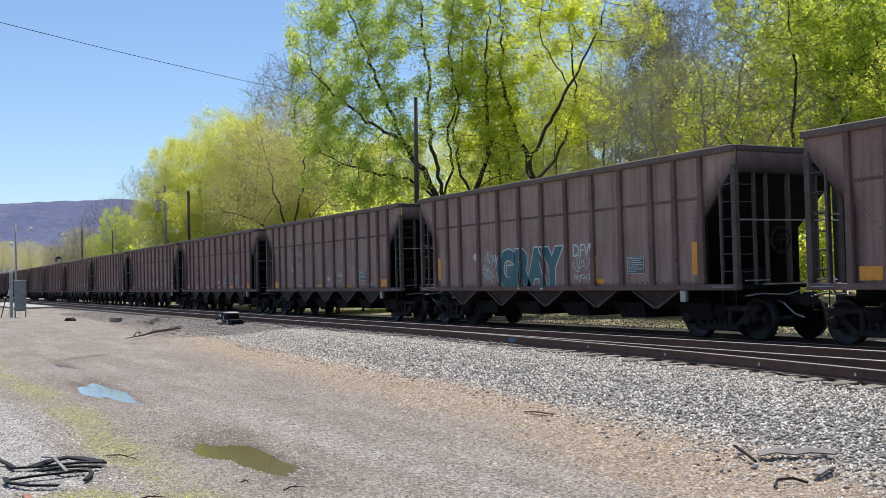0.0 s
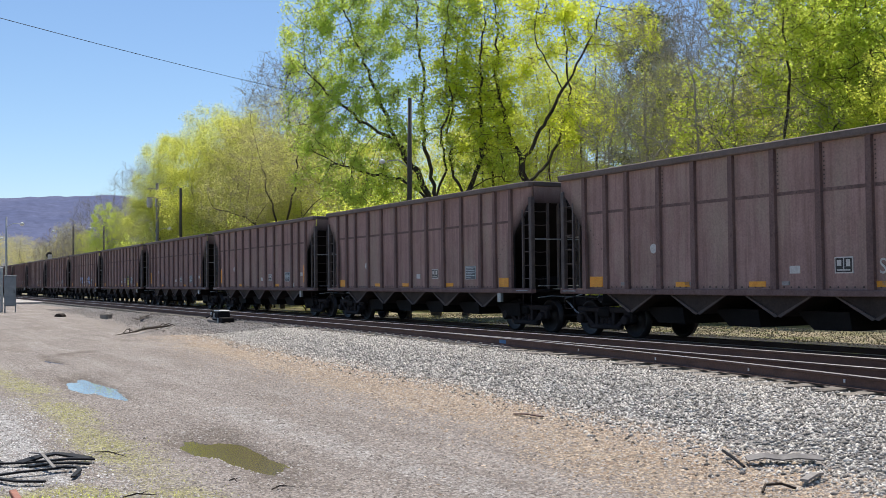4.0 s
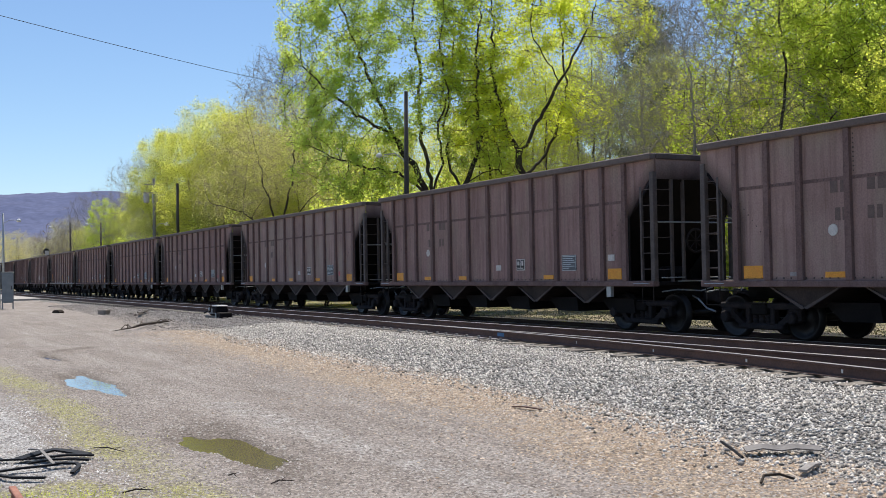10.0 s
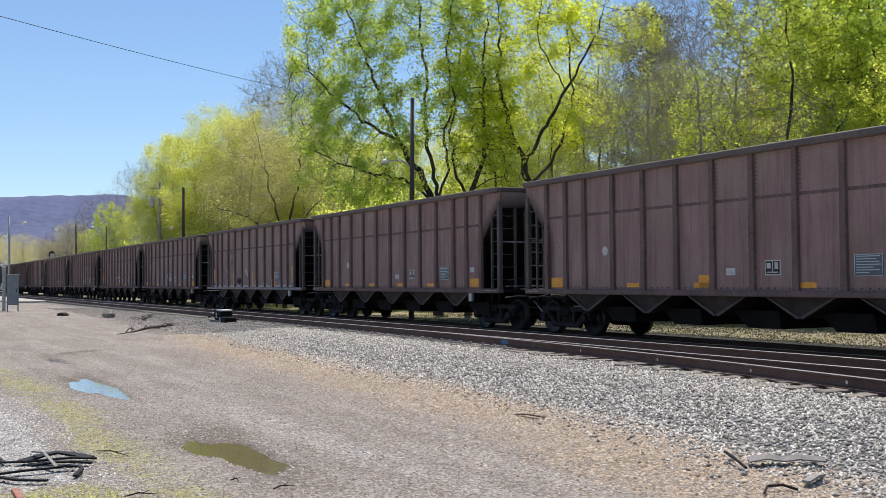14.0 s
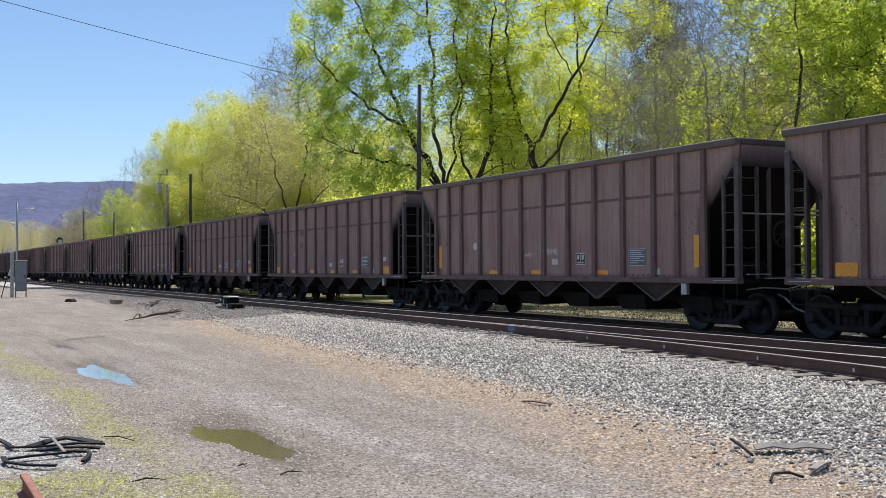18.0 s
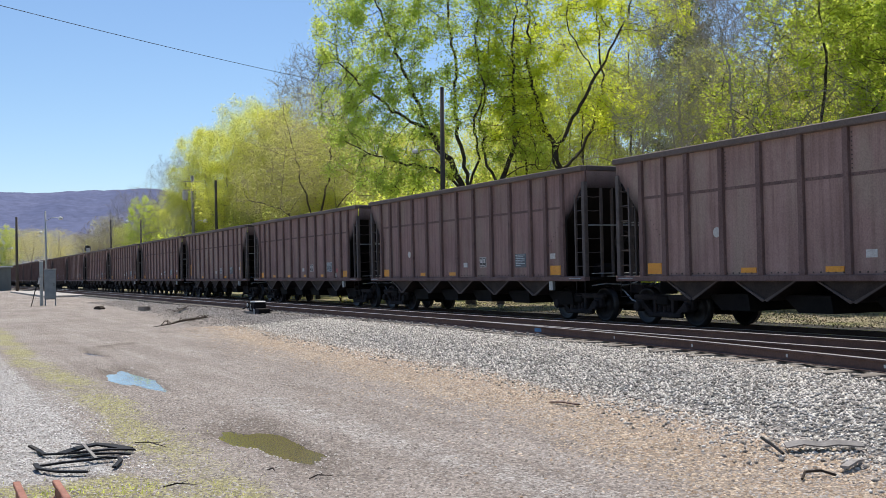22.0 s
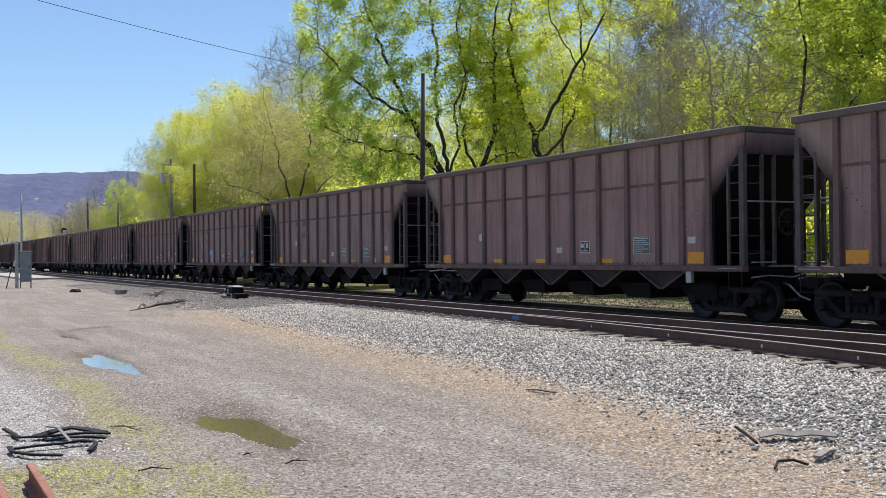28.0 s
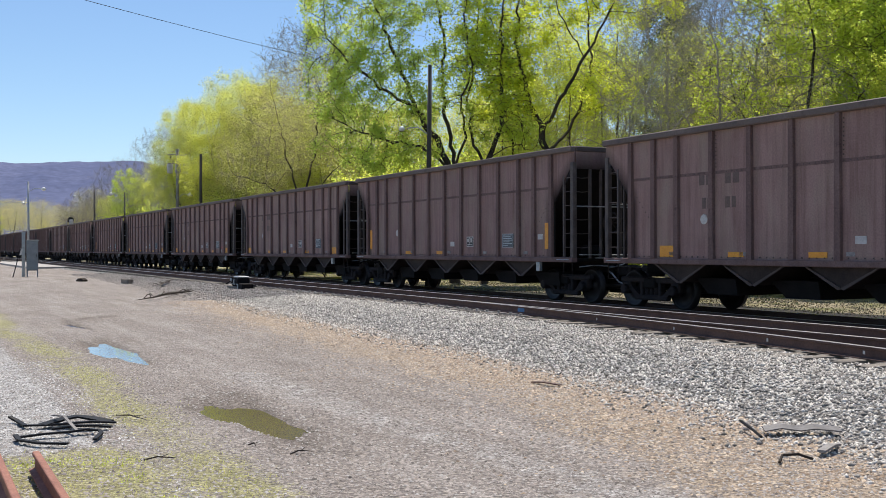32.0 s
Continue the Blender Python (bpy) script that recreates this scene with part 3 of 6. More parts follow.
stone_cloud("edge_grit", "rust-tinted grit along the ballast edge", 46000, at_edge, 0.009, 0.027, M_TANGRIT, 8, 0.75)


def on_pale(rng, n):
    x = -17 + 10.5 * rng.random(n)
    y = -0.2 + 2.2 * rng.random(n)
    keep = (rng.random(n) > moss_zone(x, y) * 1.3) & (y < 1.9)
    return x[keep], y[keep]


stone_cloud("pale_gravel", "pale crushed stone scattered beside the lane", 22000, on_pale, 0.005, 0.019, M_PALEGRIT, 9, 0.75)


def grass_blades(count, seed):
    """Short young grass and weeds in the mossy strip."""
    rng = np.random.default_rng(seed)
    x = -24 + 20 * rng.random(count) ** 0.7
    y = -0.3 + 3.2 * rng.random(count)
    keep = rng.random(count) < moss_zone(x, y) ** 1.5
    x, y = x[keep], y[keep]
    n = len(x)
    z = ground_height(x, y)
    h = 0.006 + 0.020 * rng.random(n) ** 2.5
    a, lean = rng.random(n) * 2 * math.pi, rng.random(n) * 0.8
    side = np.stack([np.cos(a), np.sin(a), 0 * a], -1) * 0.006
    tip = np.stack([x + h * lean * np.sin(a), y - h * lean * np.cos(a), z + h], -1)
    base = np.stack([x, y, z - 0.005], -1)
    v = np.stack([base - side, base + side, tip], 1).reshape(-1, 3)
    return tagged(new("grass_blades", quick_mesh("grass_blades", v, np.arange(3 * n).reshape(-1, 3), M_LEAF_BUD)), "short sparse young grass along the lane", "grass", kind="stuff")


grass_blades(26000, 17)


def weed_tufts(count, seed):
    """Bright young weeds in loose tufts near the lane's edge."""
    rng = np.random.default_rng(seed)
    cx, cy = -9.3 + 3.2 * rng.random(count), 0.35 + 1.7 * rng.random(count)
    per = 70
    a = rng.random((count, per)) * 2 * math.pi
    rad = 0.02 + 0.22 * rng.random((count, per)) ** 0.8
    x, y = (cx[:, None] + rad * np.cos(a)).ravel(), (cy[:, None] + rad * np.sin(a)).ravel()
    n = len(x)
    z = ground_height(x, y)
    h = 0.006 + 0.015 * rng.random(n) ** 2
    w = rng.random(n) * 2 * math.pi
    side = np.stack([np.cos(w), np.sin(w), 0 * w], -1) * 0.008
    base = np.stack([x, y, z - 0.005], -1)
    tip = base + np.stack([h * 0.6 * np.sin(w), -h * 0.6 * np.cos(w), h + 0.005], -1)
    v = np.stack([base - side, base + side, tip], 1).reshape(-1, 3)
    return tagged(new("weed_tufts", quick_mesh("weed_tufts", v, np.arange(3 * n).reshape(-1, 3), M_LEAF_GREEN)), "bright green tufts of weeds by the lane", "weeds", kind="stuff")


weed_tufts(11, 23)


def verge_grass(count, seed):
    """Dry and green blades on the bank beyond the train."""
    rng = np.random.default_rng(seed)
    x = 6 - 56 * rng.random(count)
    y = 22.3 + 6.5 * rng.random(count) ** 1.2
    x, y = x + 0.25 * rng.normal(0, 1, count) * np.sin(7 * y), y + 0.2 * np.sin(3.1 * x)
    z = ground_height(x, y)
    h = 0.015 + 0.055 * rng.random(count) ** 2 * (0.4 + 0.6 * (np.sin(1.7 * x) * np.sin(2.3 * y) > 0))
    w = rng.random(count) * 2 * math.pi
    side = np.stack([np.cos(w), np.sin(w), 0 * w], -1) * 0.035
    base = np.stack([x, y, z - 0.01], -1)
    tip = base + np.stack([h * 0.7 * np.sin(w), -h * 0.7 * np.cos(w), h + 0.01], -1)
    v = np.stack([base - side, base + side, tip], 1).reshape(-1, 3)
    dry = rng.random(count) < 0.70 + 0.22 * np.sin(0.55 * x) * np.sin(1.3 * y)
    for keep, material, label in ((dry, M_STRAW, "dry straw-coloured grass beyond the train"), (~dry, M_VERGE, "dull green grass beyond the train")):
        p = v.reshape(-1, 3, 3)[keep].reshape(-1, 3)
        tagged(new("verge_grass", quick_mesh("verge_grass", p, np.arange(len(p)).reshape(-1, 3), material)), label, "grass", kind="stuff")


verge_grass(26000, 29)


# ---- track ----
RAIL_SECTION = [(-0.07, -0.18), (0.07, -0.18), (0.07, -0.168), (0.012, -0.15), (0.010, -0.045), (0.036, -0.036), (0.036, -0.006), (0.028, 0.0), (-0.028, 0.0), (-0.036, -0.006), (-0.036, -0.036), (-0.010, -0.045), (-0.012, -0.15), (-0.07, -0.168)]


def build_rail(path, label):
    """A rail along points; its head is polished, the rest rusty."""
    pts = [Vector(p) for p in path]
    body = Build()
    n, k = len(pts), len(RAIL_SECTION)
    vs = []
    for i, p in enumerate(pts):
        d = pts[min(i + 1, n - 1)] - pts[max(i - 1, 0)]
        side = Vector((-d.y, d.x, 0)).normalized()
        vs += [p + side * a + Vector((0, 0, b)) for a, b in RAIL_SECTION]
    fs = [(i * k + j, i * k + (j + 1) % k, (i + 1) * k + (j + 1) % k, (i + 1) * k + j) for i in range(n - 1) for j in range(k)]
    fs += [tuple(range(k)), tuple(reversed(range((n - 1) * k, n * k)))]
    body.add(vs, fs)
    ob = tagged(new("rail", body.mesh("rail", M_RAIL)), label, "rail", "rails", kind="structure")
    ob.data.materials.append(M_RAILTOP)
    for i, poly in enumerate(ob.data.polygons[: (n - 1) * k]):
        if i % k in (6, 7, 8):
            poly.material_index = 1
    return ob


def straight(y, z, a=-900.0, b=300.0):
    return [(a, y, z), (-200, y, z), (-60, y, z), (0, y, z), (b, y, z)]


def diverge(y, x):
    return y - max(0.0, x + 26.6) ** 2 / (2 * 118.0)


DIV_X = [-26.6 + i * 1.0 for i in range(50)]
build_rail(straight(Y_NEAR - 0.75, RAIL_NEAR), "rusty near-track rail with a bright worn head")
build_rail(straight(Y_NEAR + 0.75, RAIL_NEAR), "rusty rail with a bright worn head")
build_rail([(x, diverge(12.93, x), RAIL_NEAR) for x in DIV_X], "turnout rail curving out, bright worn head")
build_rail(straight(Y_TRAIN - 0.75, RAIL_TRAIN), "shaded rail under the train")
build_rail(straight(Y_TRAIN + 0.75, RAIL_TRAIN), "shaded far rail under the train")


def tie_mesh(length, seed):
    r = random.Random(seed)
    b = Build().box(-0.115, 0.115, -length / 2, length / 2, -0.16, 0.0, 0.012)
    b.v = [(x + r.uniform(-0.006, 0.006), y + r.uniform(-0.02, 0.02), z + r.uniform(-0.008, 0.006)) for x, y, z in b.v]
    return b.mesh("tie", M_TIE)


near_ties = thing("track_ties", "weathered wooden ties of the near track", "railway ties", kind="structure")
train_ties = thing("track_ties", "dark wooden ties under the train", "railway ties", kind="structure")
TIES = [tie_mesh(2.7, s) for s in range(3)]
# Pale plates: the light caught by the rail clips is in their colour.
TIE_PLATE = Build().box(-0.09, 0.09, -0.10, 0.10, 0.0, 0.025, 0.006).box(-0.03, 0.03, -0.09, -0.03, 0.025, 0.07, 0.01).mesh("tie_plate", M_GREYWOOD)
for i in range(118):
    x = 6 - i * 0.56
    wide = max(0.0, 12.97 - diverge(12.93, x)) if x > -27 else 0.0
    t = part("tie", TIES[i % 3], None, near_ties, at=pose(x, Y_NEAR - wide / 2 + RND.uniform(-0.06, 0.06), RAIL_NEAR - 0.192 + RND.uniform(-0.016, 0.014), 0, 0, RND.uniform(-1.2, 1.2)) @ Matrix.Diagonal((1, 1 + wide / 2.7, 1, 1)))
    if -46 < x < -20:
        part("tie_plate", TIE_PLATE, None, near_ties, at=pose(x, Y_NEAR - wide - 1.02 + RND.uniform(-0.03, 0.03), RAIL_NEAR - 0.19))
    part("tie", TIES[(i + 1) % 3], None, train_ties, at=pose(x - 0.2, Y_TRAIN, RAIL_TRAIN - 0.178, 0, 0, RND.uniform(-1, 1)))
far_ties = Build()
for i in range(300):
    x = -61 - i * 0.6
    far_ties.box(x - 0.115, x + 0.115, Y_NEAR - 1.35, Y_NEAR + 1.35, RAIL_NEAR - 0.33, RAIL_NEAR - 0.178)
tagged(part("far_track_ties", far_ties, M_TIE), "weathered ties of the far near-side track", "railway ties", kind="stuff")


# ---- the train ----
PITCH, HALF = 16.2, 7.40
WHEEL_R = 0.457
Z_SILL, Z_TOP = 1.10, 4.17
# seconds, metres that the train has run
RUN = [(0.0, 0.00), (4.0, 57.23), (8.0, 114.67), (12.0, 172.31), (16.0, 230.17), (20.0, 288.23), (24.0, 346.51), (28.0, 404.99), (32.0, 463.68)]
FIRST = -16.42


def bogie_meshes():
    frame_b = Build()
    for y0, y1 in ((-0.08, 0.08),):
        frame_b.box(-1.18, 1.18, y0, y1, 0.62, 0.76, 0.03)
        frame_b.prism([(-1.18, 0.70), (-0.62, 0.30), (-0.42, 0.30), (-0.95, 0.70)], y0 * 0.8, y1 * 0.8)
        frame_b.prism([(1.18, 0.70), (0.95, 0.70), (0.42, 0.30), (0.62, 0.30)], y0 * 0.8, y1 * 0.8)
        frame_b.box(-0.62, 0.62, y0, y1, 0.20, 0.33, 0.03)
        frame_b.box(-0.40, -0.28, y0, y1, 0.30, 0.66, 0.02)
        frame_b.box(0.28, 0.40, y0, y1, 0.30, 0.66, 0.02)
        for s in (-0.93, 0.93):
            frame_b.box(s - 0.17, s + 0.17, y0 * 1.2, y1 * 1.2, 0.38, 0.66, 0.04)
            frame_b.lathe([(0.0, -0.20), (0.10, -0.20), (0.125, -0.17), (0.125, 0.05)], (s, 0, WHEEL_R), 12)
    spring = Build()
    for sx in (-0.17, 0.0, 0.17):
        spring.tube([(sx, 0, 0.33), (sx, 0, 0.36), (sx, 0, 0.40), (sx, 0, 0.44), (sx, 0, 0.48), (sx, 0, 0.52)], [0.07, 0.06, 0.072, 0.06, 0.072, 0.06], 8)
    bolster = Build().box(-0.22, 0.22, -1.10, 1.10, 0.50, 0.74, 0.03)
    wheelset = Build()
    for s in (-1, 1):
        prof = [(0.11, 0.09), (0.11, 0.05), (0.37, 0.02), (0.40, 0.06), (WHEEL_R - 0.004, 0.065), (WHEEL_R, -0.035), (WHEEL_R + 0.028, -0.06), (WHEEL_R + 0.026, -0.075), (0.40, -0.078), (0.37, -0.03), (0.11, -0.05)]
        wheelset.lathe([(r, s * o) for r, o in prof], (0, s * 0.755, 0), 28)
    wheelset.tube([(0, -1.05, 0), (0, 1.05, 0)], 0.085, 10)
    beam = Build().tube([(0, -0.95, 0.30), (0, 0.95, 0.30)], 0.05, 6)
    return {
        "side_frame": frame_b.mesh("side_frame", M_IRON), "spring": spring.mesh("spring", M_IRON),
        "bolster": bolster.mesh("bolster", M_CAR_DARK), "wheelset": wheelset.mesh("wheelset", M_WHEEL, True),
        "brake_beam": beam.mesh("brake_beam", M_CAR_DARK),
    }


BOGIE = bogie_meshes()


def add_bogie(car, x):
    bogie = part("bogie", BOGIE["bolster"], None, car, at=pose(x, 0, 0), label="dark cast-iron bogie with two wheelsets")
    for s in (-1, 1):
        part("side_frame", BOGIE["side_frame"], None, bogie, at=pose(0, s * 0.98, 0, 0, 0, 0 if s < 0 else 180))
        part("spring", BOGIE["spring"], None, bogie, at=pose(0, s * 0.98, 0))
        part("wheelset", BOGIE["wheelset"], None, bogie, at=pose(s * 0.93, 0, WHEEL_R), label="dull polished steel wheels on an axle")
        part("brake_beam", BOGIE["brake_beam"], None, bogie, at=pose(s * 0.38, 0, 0.05))
    return bogie


def text_build(body, size, extrude=0.003, bold=0.0):
    """Upright lettering in the x-z plane, facing -y, origin at its lower left."""
    cu = bpy.data.curves.new("lettering", "FONT")
    cu.body, cu.size, cu.extrude, cu.offset, cu.resolution_u = body, size, extrude, bold, 3
    ob = bpy.data.objects.new("lettering", cu)
    scene.collection.objects.link(ob)
    dg = bpy.context.evaluated_depsgraph_get()
    me = bpy.data.meshes.new_from_object(ob.evaluated_get(dg))
    b = Build().add([(v.co.x, -v.co.z, v.co.y) for v in me.vertices], [tuple(p.vertices) for p in me.polygons])
    bpy.data.objects.remove(ob)
    bpy.data.meshes.remove(me)
    return b


POSTS = [-6.34, -5.47] + [i * 1.16 for i in range(-4, 5)] + [5.47, 6.34]
YS = -1.52


def plate(x0, x1, z0, z1, y=YS, t=0.012):
    return Build().box(x0, x1, y - t, y, z0, z1)


LADDER = {
    "stile": Build().box(-0.03, 0.03, -0.03, 0.03, Z_SILL + 0.1, 3.42).mesh("ladder", M_LADDER),
    "end_stile": Build().box(-0.03, 0.03, -0.035, 0.035, Z_SILL + 0.1, 3.60).mesh("end_ladder", M_LADDER),
    "end_rung": Build().tube([(0, -0.26, 0), (0, -0.02, -0.02), (0, 0.24, 0)], 0.012, 5).mesh("rung", M_LADDER),
    "rung": Build().tube([(-0.25, 0, 0), (0.25, 0, 0)], 0.012, 5).mesh("rung", M_LADDER),
}


def build_car():
    car = thing("coal_hopper_car", "grimy brown steel coal hopper car on the far track", "railway car", "cars of the coal train")
    cut = 0.92
    shape = [(-HALF + cut, Z_SILL + 0.1), (HALF - cut, Z_SILL + 0.1), (HALF - cut, 2.70), (HALF - cut + 0.12, 2.88), (HALF - 0.26, 3.52), (HALF, 3.72), (HALF, Z_TOP - 0.1), (-HALF, Z_TOP - 0.1), (-HALF, 3.72), (-HALF + 0.26, 3.52), (-HALF + cut - 0.12, 2.88), (-HALF + cut, 2.70)]
    wide_open = [(x - math.copysign(0.3, x) if z < 3.0 else x, z) for x, z in shape]
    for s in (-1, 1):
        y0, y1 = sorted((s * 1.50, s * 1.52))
        # Far sheet takes the black of coal dust and of the shaded inside.
        part("side_sheet", Build().prism(shape if s < 0 else wide_open, y0, y1), M_CAR if s < 0 else M_SOOT_SHADE, car)
        y0, y1 = sorted((s * 1.46, s * 1.64))
        part("top_chord", Build().box(-HALF, HALF, y0, y1, Z_TOP - 0.15, Z_TOP, 0.02), M_CHORD, car)
        y0, y1 = sorted((s * 1.42, s * 1.60))
        part("side_sill", Build().box(-HALF, HALF, y0, y1, Z_SILL, Z_SILL + 0.13, 0.015), M_POST, car)
    post = Build().prism([(-0.075, Z_SILL + 0.13), (0.075, Z_SILL + 0.13), (0.06, Z_TOP - 0.15), (-0.06, Z_TOP - 0.15)], -1.60, -1.52).mesh("side_post", M_POST)
    for x in POSTS:
        part("side_post", post, None, car, at=pose(x, 0, 0))
    rib = Build()
    for a, b in zip(POSTS[:-1], POSTS[1:]):
        rib.box(a + 0.075, b - 0.075, -1.528, -1.52, 3.08, 3.15)
    part("weld_seam", rib, M_POST, car)
    rivets = Build()
    for side in (-1, 1):
        for i in range(9):
            x, z = side * (HALF - cut - 0.12 - i * 0.11), 1.62 + (8 - i) * 0.12 + 0.35
            rivets.box(x - 0.013, x + 0.013, -1.525, -1.52, z - 0.013, z + 0.013)
    for i in range(64):
        x = -6.06 + i * 0.19
        rivets.box(x - 0.014, x + 0.014, -1.532, -1.52, 1.26, 1.29)
    for p in (-3.48, 0.0, 1.16, 2.32):
        for i in range(9):
            rivets.box(p + 0.09, p + 0.115, -1.530, -1.52, 3.22 + i * 0.085, 3.245 + i * 0.085)
    for a, b in zip(POSTS[:-1], POSTS[1:]):
        for i in range(7):
            x = a + 0.12 + (b - a - 0.24) * i / 6
            rivets.box(x - 0.010, x + 0.010, -1.533, -1.527, 3.105, 3.125)
    part("riveting", rivets, M_CAR_TRIM, car)["kind"] = "stuff"
    for e in (-1, 1):
        end = Build()
        end.box(*sorted((e * (HALF - 0.06), e * (HALF - 0.01))), -1.46, 1.46, 3.58, Z_TOP - 0.02)
        part("end_sheet", end, M_CAR, car)
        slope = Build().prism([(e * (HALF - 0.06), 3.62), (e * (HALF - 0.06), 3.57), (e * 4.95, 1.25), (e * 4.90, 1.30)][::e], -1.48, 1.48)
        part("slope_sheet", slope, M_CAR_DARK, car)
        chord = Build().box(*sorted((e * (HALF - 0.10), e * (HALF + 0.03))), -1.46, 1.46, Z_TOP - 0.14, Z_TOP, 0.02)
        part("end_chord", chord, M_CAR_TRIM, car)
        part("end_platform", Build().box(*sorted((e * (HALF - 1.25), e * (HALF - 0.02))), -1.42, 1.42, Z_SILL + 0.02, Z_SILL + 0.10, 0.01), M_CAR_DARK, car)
        for y in (-1.50, 1.50):
            part("corner_post", Build().box(*sorted((e * (HALF - 0.14), e * HALF)), y - 0.06, y + 0.06, Z_SILL + 0.1, 3.74, 0.01), M_LADDER, car)
            if y < 0:
                ladder = part("ladder", LADDER["stile"], None, car, at=pose(e * (HALF - 0.50), y, 0))
                for i in range(6):
                    part("rung", LADDER["rung"], None, ladder, at=pose(e * 0.22, 0, 1.50 + i * 0.37))
                end_ladder = part("end_ladder", LADDER["end_stile"], None, car, at=pose(e * (HALF - 0.06), -0.98, 0))
                for i in range(6):
                    part("rung", LADDER["end_rung"], None, end_ladder, at=pose(0, -0.24, 1.50 + i * 0.37))
        for y, w in ((-0.62, 0.022), (0.02, 0.04), (0.85, 0.035)):
            part("end_post", Build().box(*sorted((e * (HALF - 0.12), e * (HALF - 0.03))), y - w, y + w, Z_SILL + 0.1, 3.60), M_LADDER, car)
        part("crossover_step", Build().box(*sorted((e * (HALF - 0.02), e * (HALF + 0.12))), -0.85, 0.95, Z_SILL + 0.10, Z_SILL + 0.125), M_STEEL, car, "thin pale edge of the crossover step")
        part("hand_rail", Build().tube([(e * (HALF + 0.02), -1.45, 2.58), (e * (HALF + 0.02), 1.45, 2.58)], 0.018, 6), M_STEEL, car, "thin pale end handrail")
        part("step", Build().tube([(e * (HALF - 0.1), -1.52, Z_SILL), (e * (HALF - 0.1), -1.52, 0.72), (e * (HALF - 0.50), -1.52, 0.72), (e * (HALF - 0.50), -1.52, Z_SILL)], 0.014, 5), M_SOOT_SHADE, car)
        part("uncoupling_lever", Build().tube([(e * (HALF + 0.05), -1.40, 0.98), (e * (HALF + 0.12), -1.0, 1.02), (e * (HALF + 0.14), -0.3, 0.98), (e * (HALF + 0.30), -0.1, 1.06)], 0.016, 5), M_STEEL, car, "thin pale uncoupling lever")
        part("grab_iron", Build().tube([(e * (HALF + 0.03), -1.38, 1.30), (e * (HALF + 0.07), -1.34, 1.30), (e * (HALF + 0.07), -0.75, 1.30), (e * (HALF + 0.03), -0.70, 1.30)], 0.014, 5).tube([(e * (HALF - 0.70), -1.56, 1.17), (e * (HALF - 0.70), -1.62, 1.17), (e * (HALF - 0.15), -1.62, 1.17), (e * (HALF - 0.15), -1.56, 1.17)], 0.012, 5), M_STEEL, car, "thin pale grab iron")
        coup = Build().box(*sorted((e * (HALF - 0.3), e * (HALF + 0.42))), -0.12, 0.12, 0.74, 0.98, 0.03)
        coup.box(*sorted((e * (HALF + 0.36), e * (HALF + 0.60))), -0.17, 0.17, 0.70, 1.02, 0.05)
        part("coupler", coup, M_IRON, car)
        part("air_hose", Build().tube([(e * (HALF - 0.1), -0.35, 0.86), (e * (HALF + 0.15), -0.42, 0.80), (e * (HALF + 0.4), -0.38, 0.58), (e * (HALF + 0.6), -0.30, 0.50)], 0.022, 6), M_STEEL, car, "light grey air hose")
        add_bogie(car, e * 6.24)
    wheel = Build().lathe([(0.26, -0.02), (0.30, 0.0), (0.26, 0.02), (0.24, 0.0), (0.26, -0.02)], (HALF + 0.05, -0.35, 2.15), 20, "X")
    for a in range(4):
        w = math.pi * a / 4
        c, s = 0.26 * math.cos(w), 0.26 * math.sin(w)
        wheel.tube([(HALF + 0.05, -0.35 + c, 2.15 + s), (HALF + 0.05, -0.35 - c, 2.15 - s)], 0.015, 5)
    part("brake_wheel", wheel, M_SOOT_SHADE, car)
    part("brake_cylinder", Build().lathe([(0.0, -0.30), (0.15, -0.30), (0.17, -0.26), (0.17, 0.25), (0.13, 0.30), (0.0, 0.30)], (HALF - 0.7, -0.45, 1.40), 14, "Y"), M_CAR_DARK, car)
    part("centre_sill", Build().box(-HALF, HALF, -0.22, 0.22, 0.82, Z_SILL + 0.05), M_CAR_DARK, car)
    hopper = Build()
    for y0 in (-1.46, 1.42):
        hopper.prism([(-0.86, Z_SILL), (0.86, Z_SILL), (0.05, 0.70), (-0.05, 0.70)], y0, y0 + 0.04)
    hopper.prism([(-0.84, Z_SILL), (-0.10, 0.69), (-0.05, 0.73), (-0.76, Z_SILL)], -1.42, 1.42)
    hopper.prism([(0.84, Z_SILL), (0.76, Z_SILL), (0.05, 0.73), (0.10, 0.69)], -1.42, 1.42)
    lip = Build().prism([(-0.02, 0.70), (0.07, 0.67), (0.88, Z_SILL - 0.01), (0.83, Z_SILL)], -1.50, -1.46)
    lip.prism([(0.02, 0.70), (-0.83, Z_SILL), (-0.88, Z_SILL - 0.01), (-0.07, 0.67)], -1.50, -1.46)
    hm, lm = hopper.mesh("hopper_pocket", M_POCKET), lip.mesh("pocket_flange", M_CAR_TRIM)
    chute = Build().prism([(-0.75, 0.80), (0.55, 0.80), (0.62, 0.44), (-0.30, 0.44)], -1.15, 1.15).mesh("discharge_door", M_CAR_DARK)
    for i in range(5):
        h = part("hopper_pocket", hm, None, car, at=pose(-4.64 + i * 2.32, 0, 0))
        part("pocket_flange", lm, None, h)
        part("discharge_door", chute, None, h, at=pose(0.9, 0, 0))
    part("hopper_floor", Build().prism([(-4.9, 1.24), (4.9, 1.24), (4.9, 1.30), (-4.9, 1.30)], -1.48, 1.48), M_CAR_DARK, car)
    part("junction_box", Build().box(5.57, 5.75, -1.56, -1.46, 0.84, Z_SILL, 0.01), M_STEEL, car, "pale grey sheet-metal box under the sill")
    return car


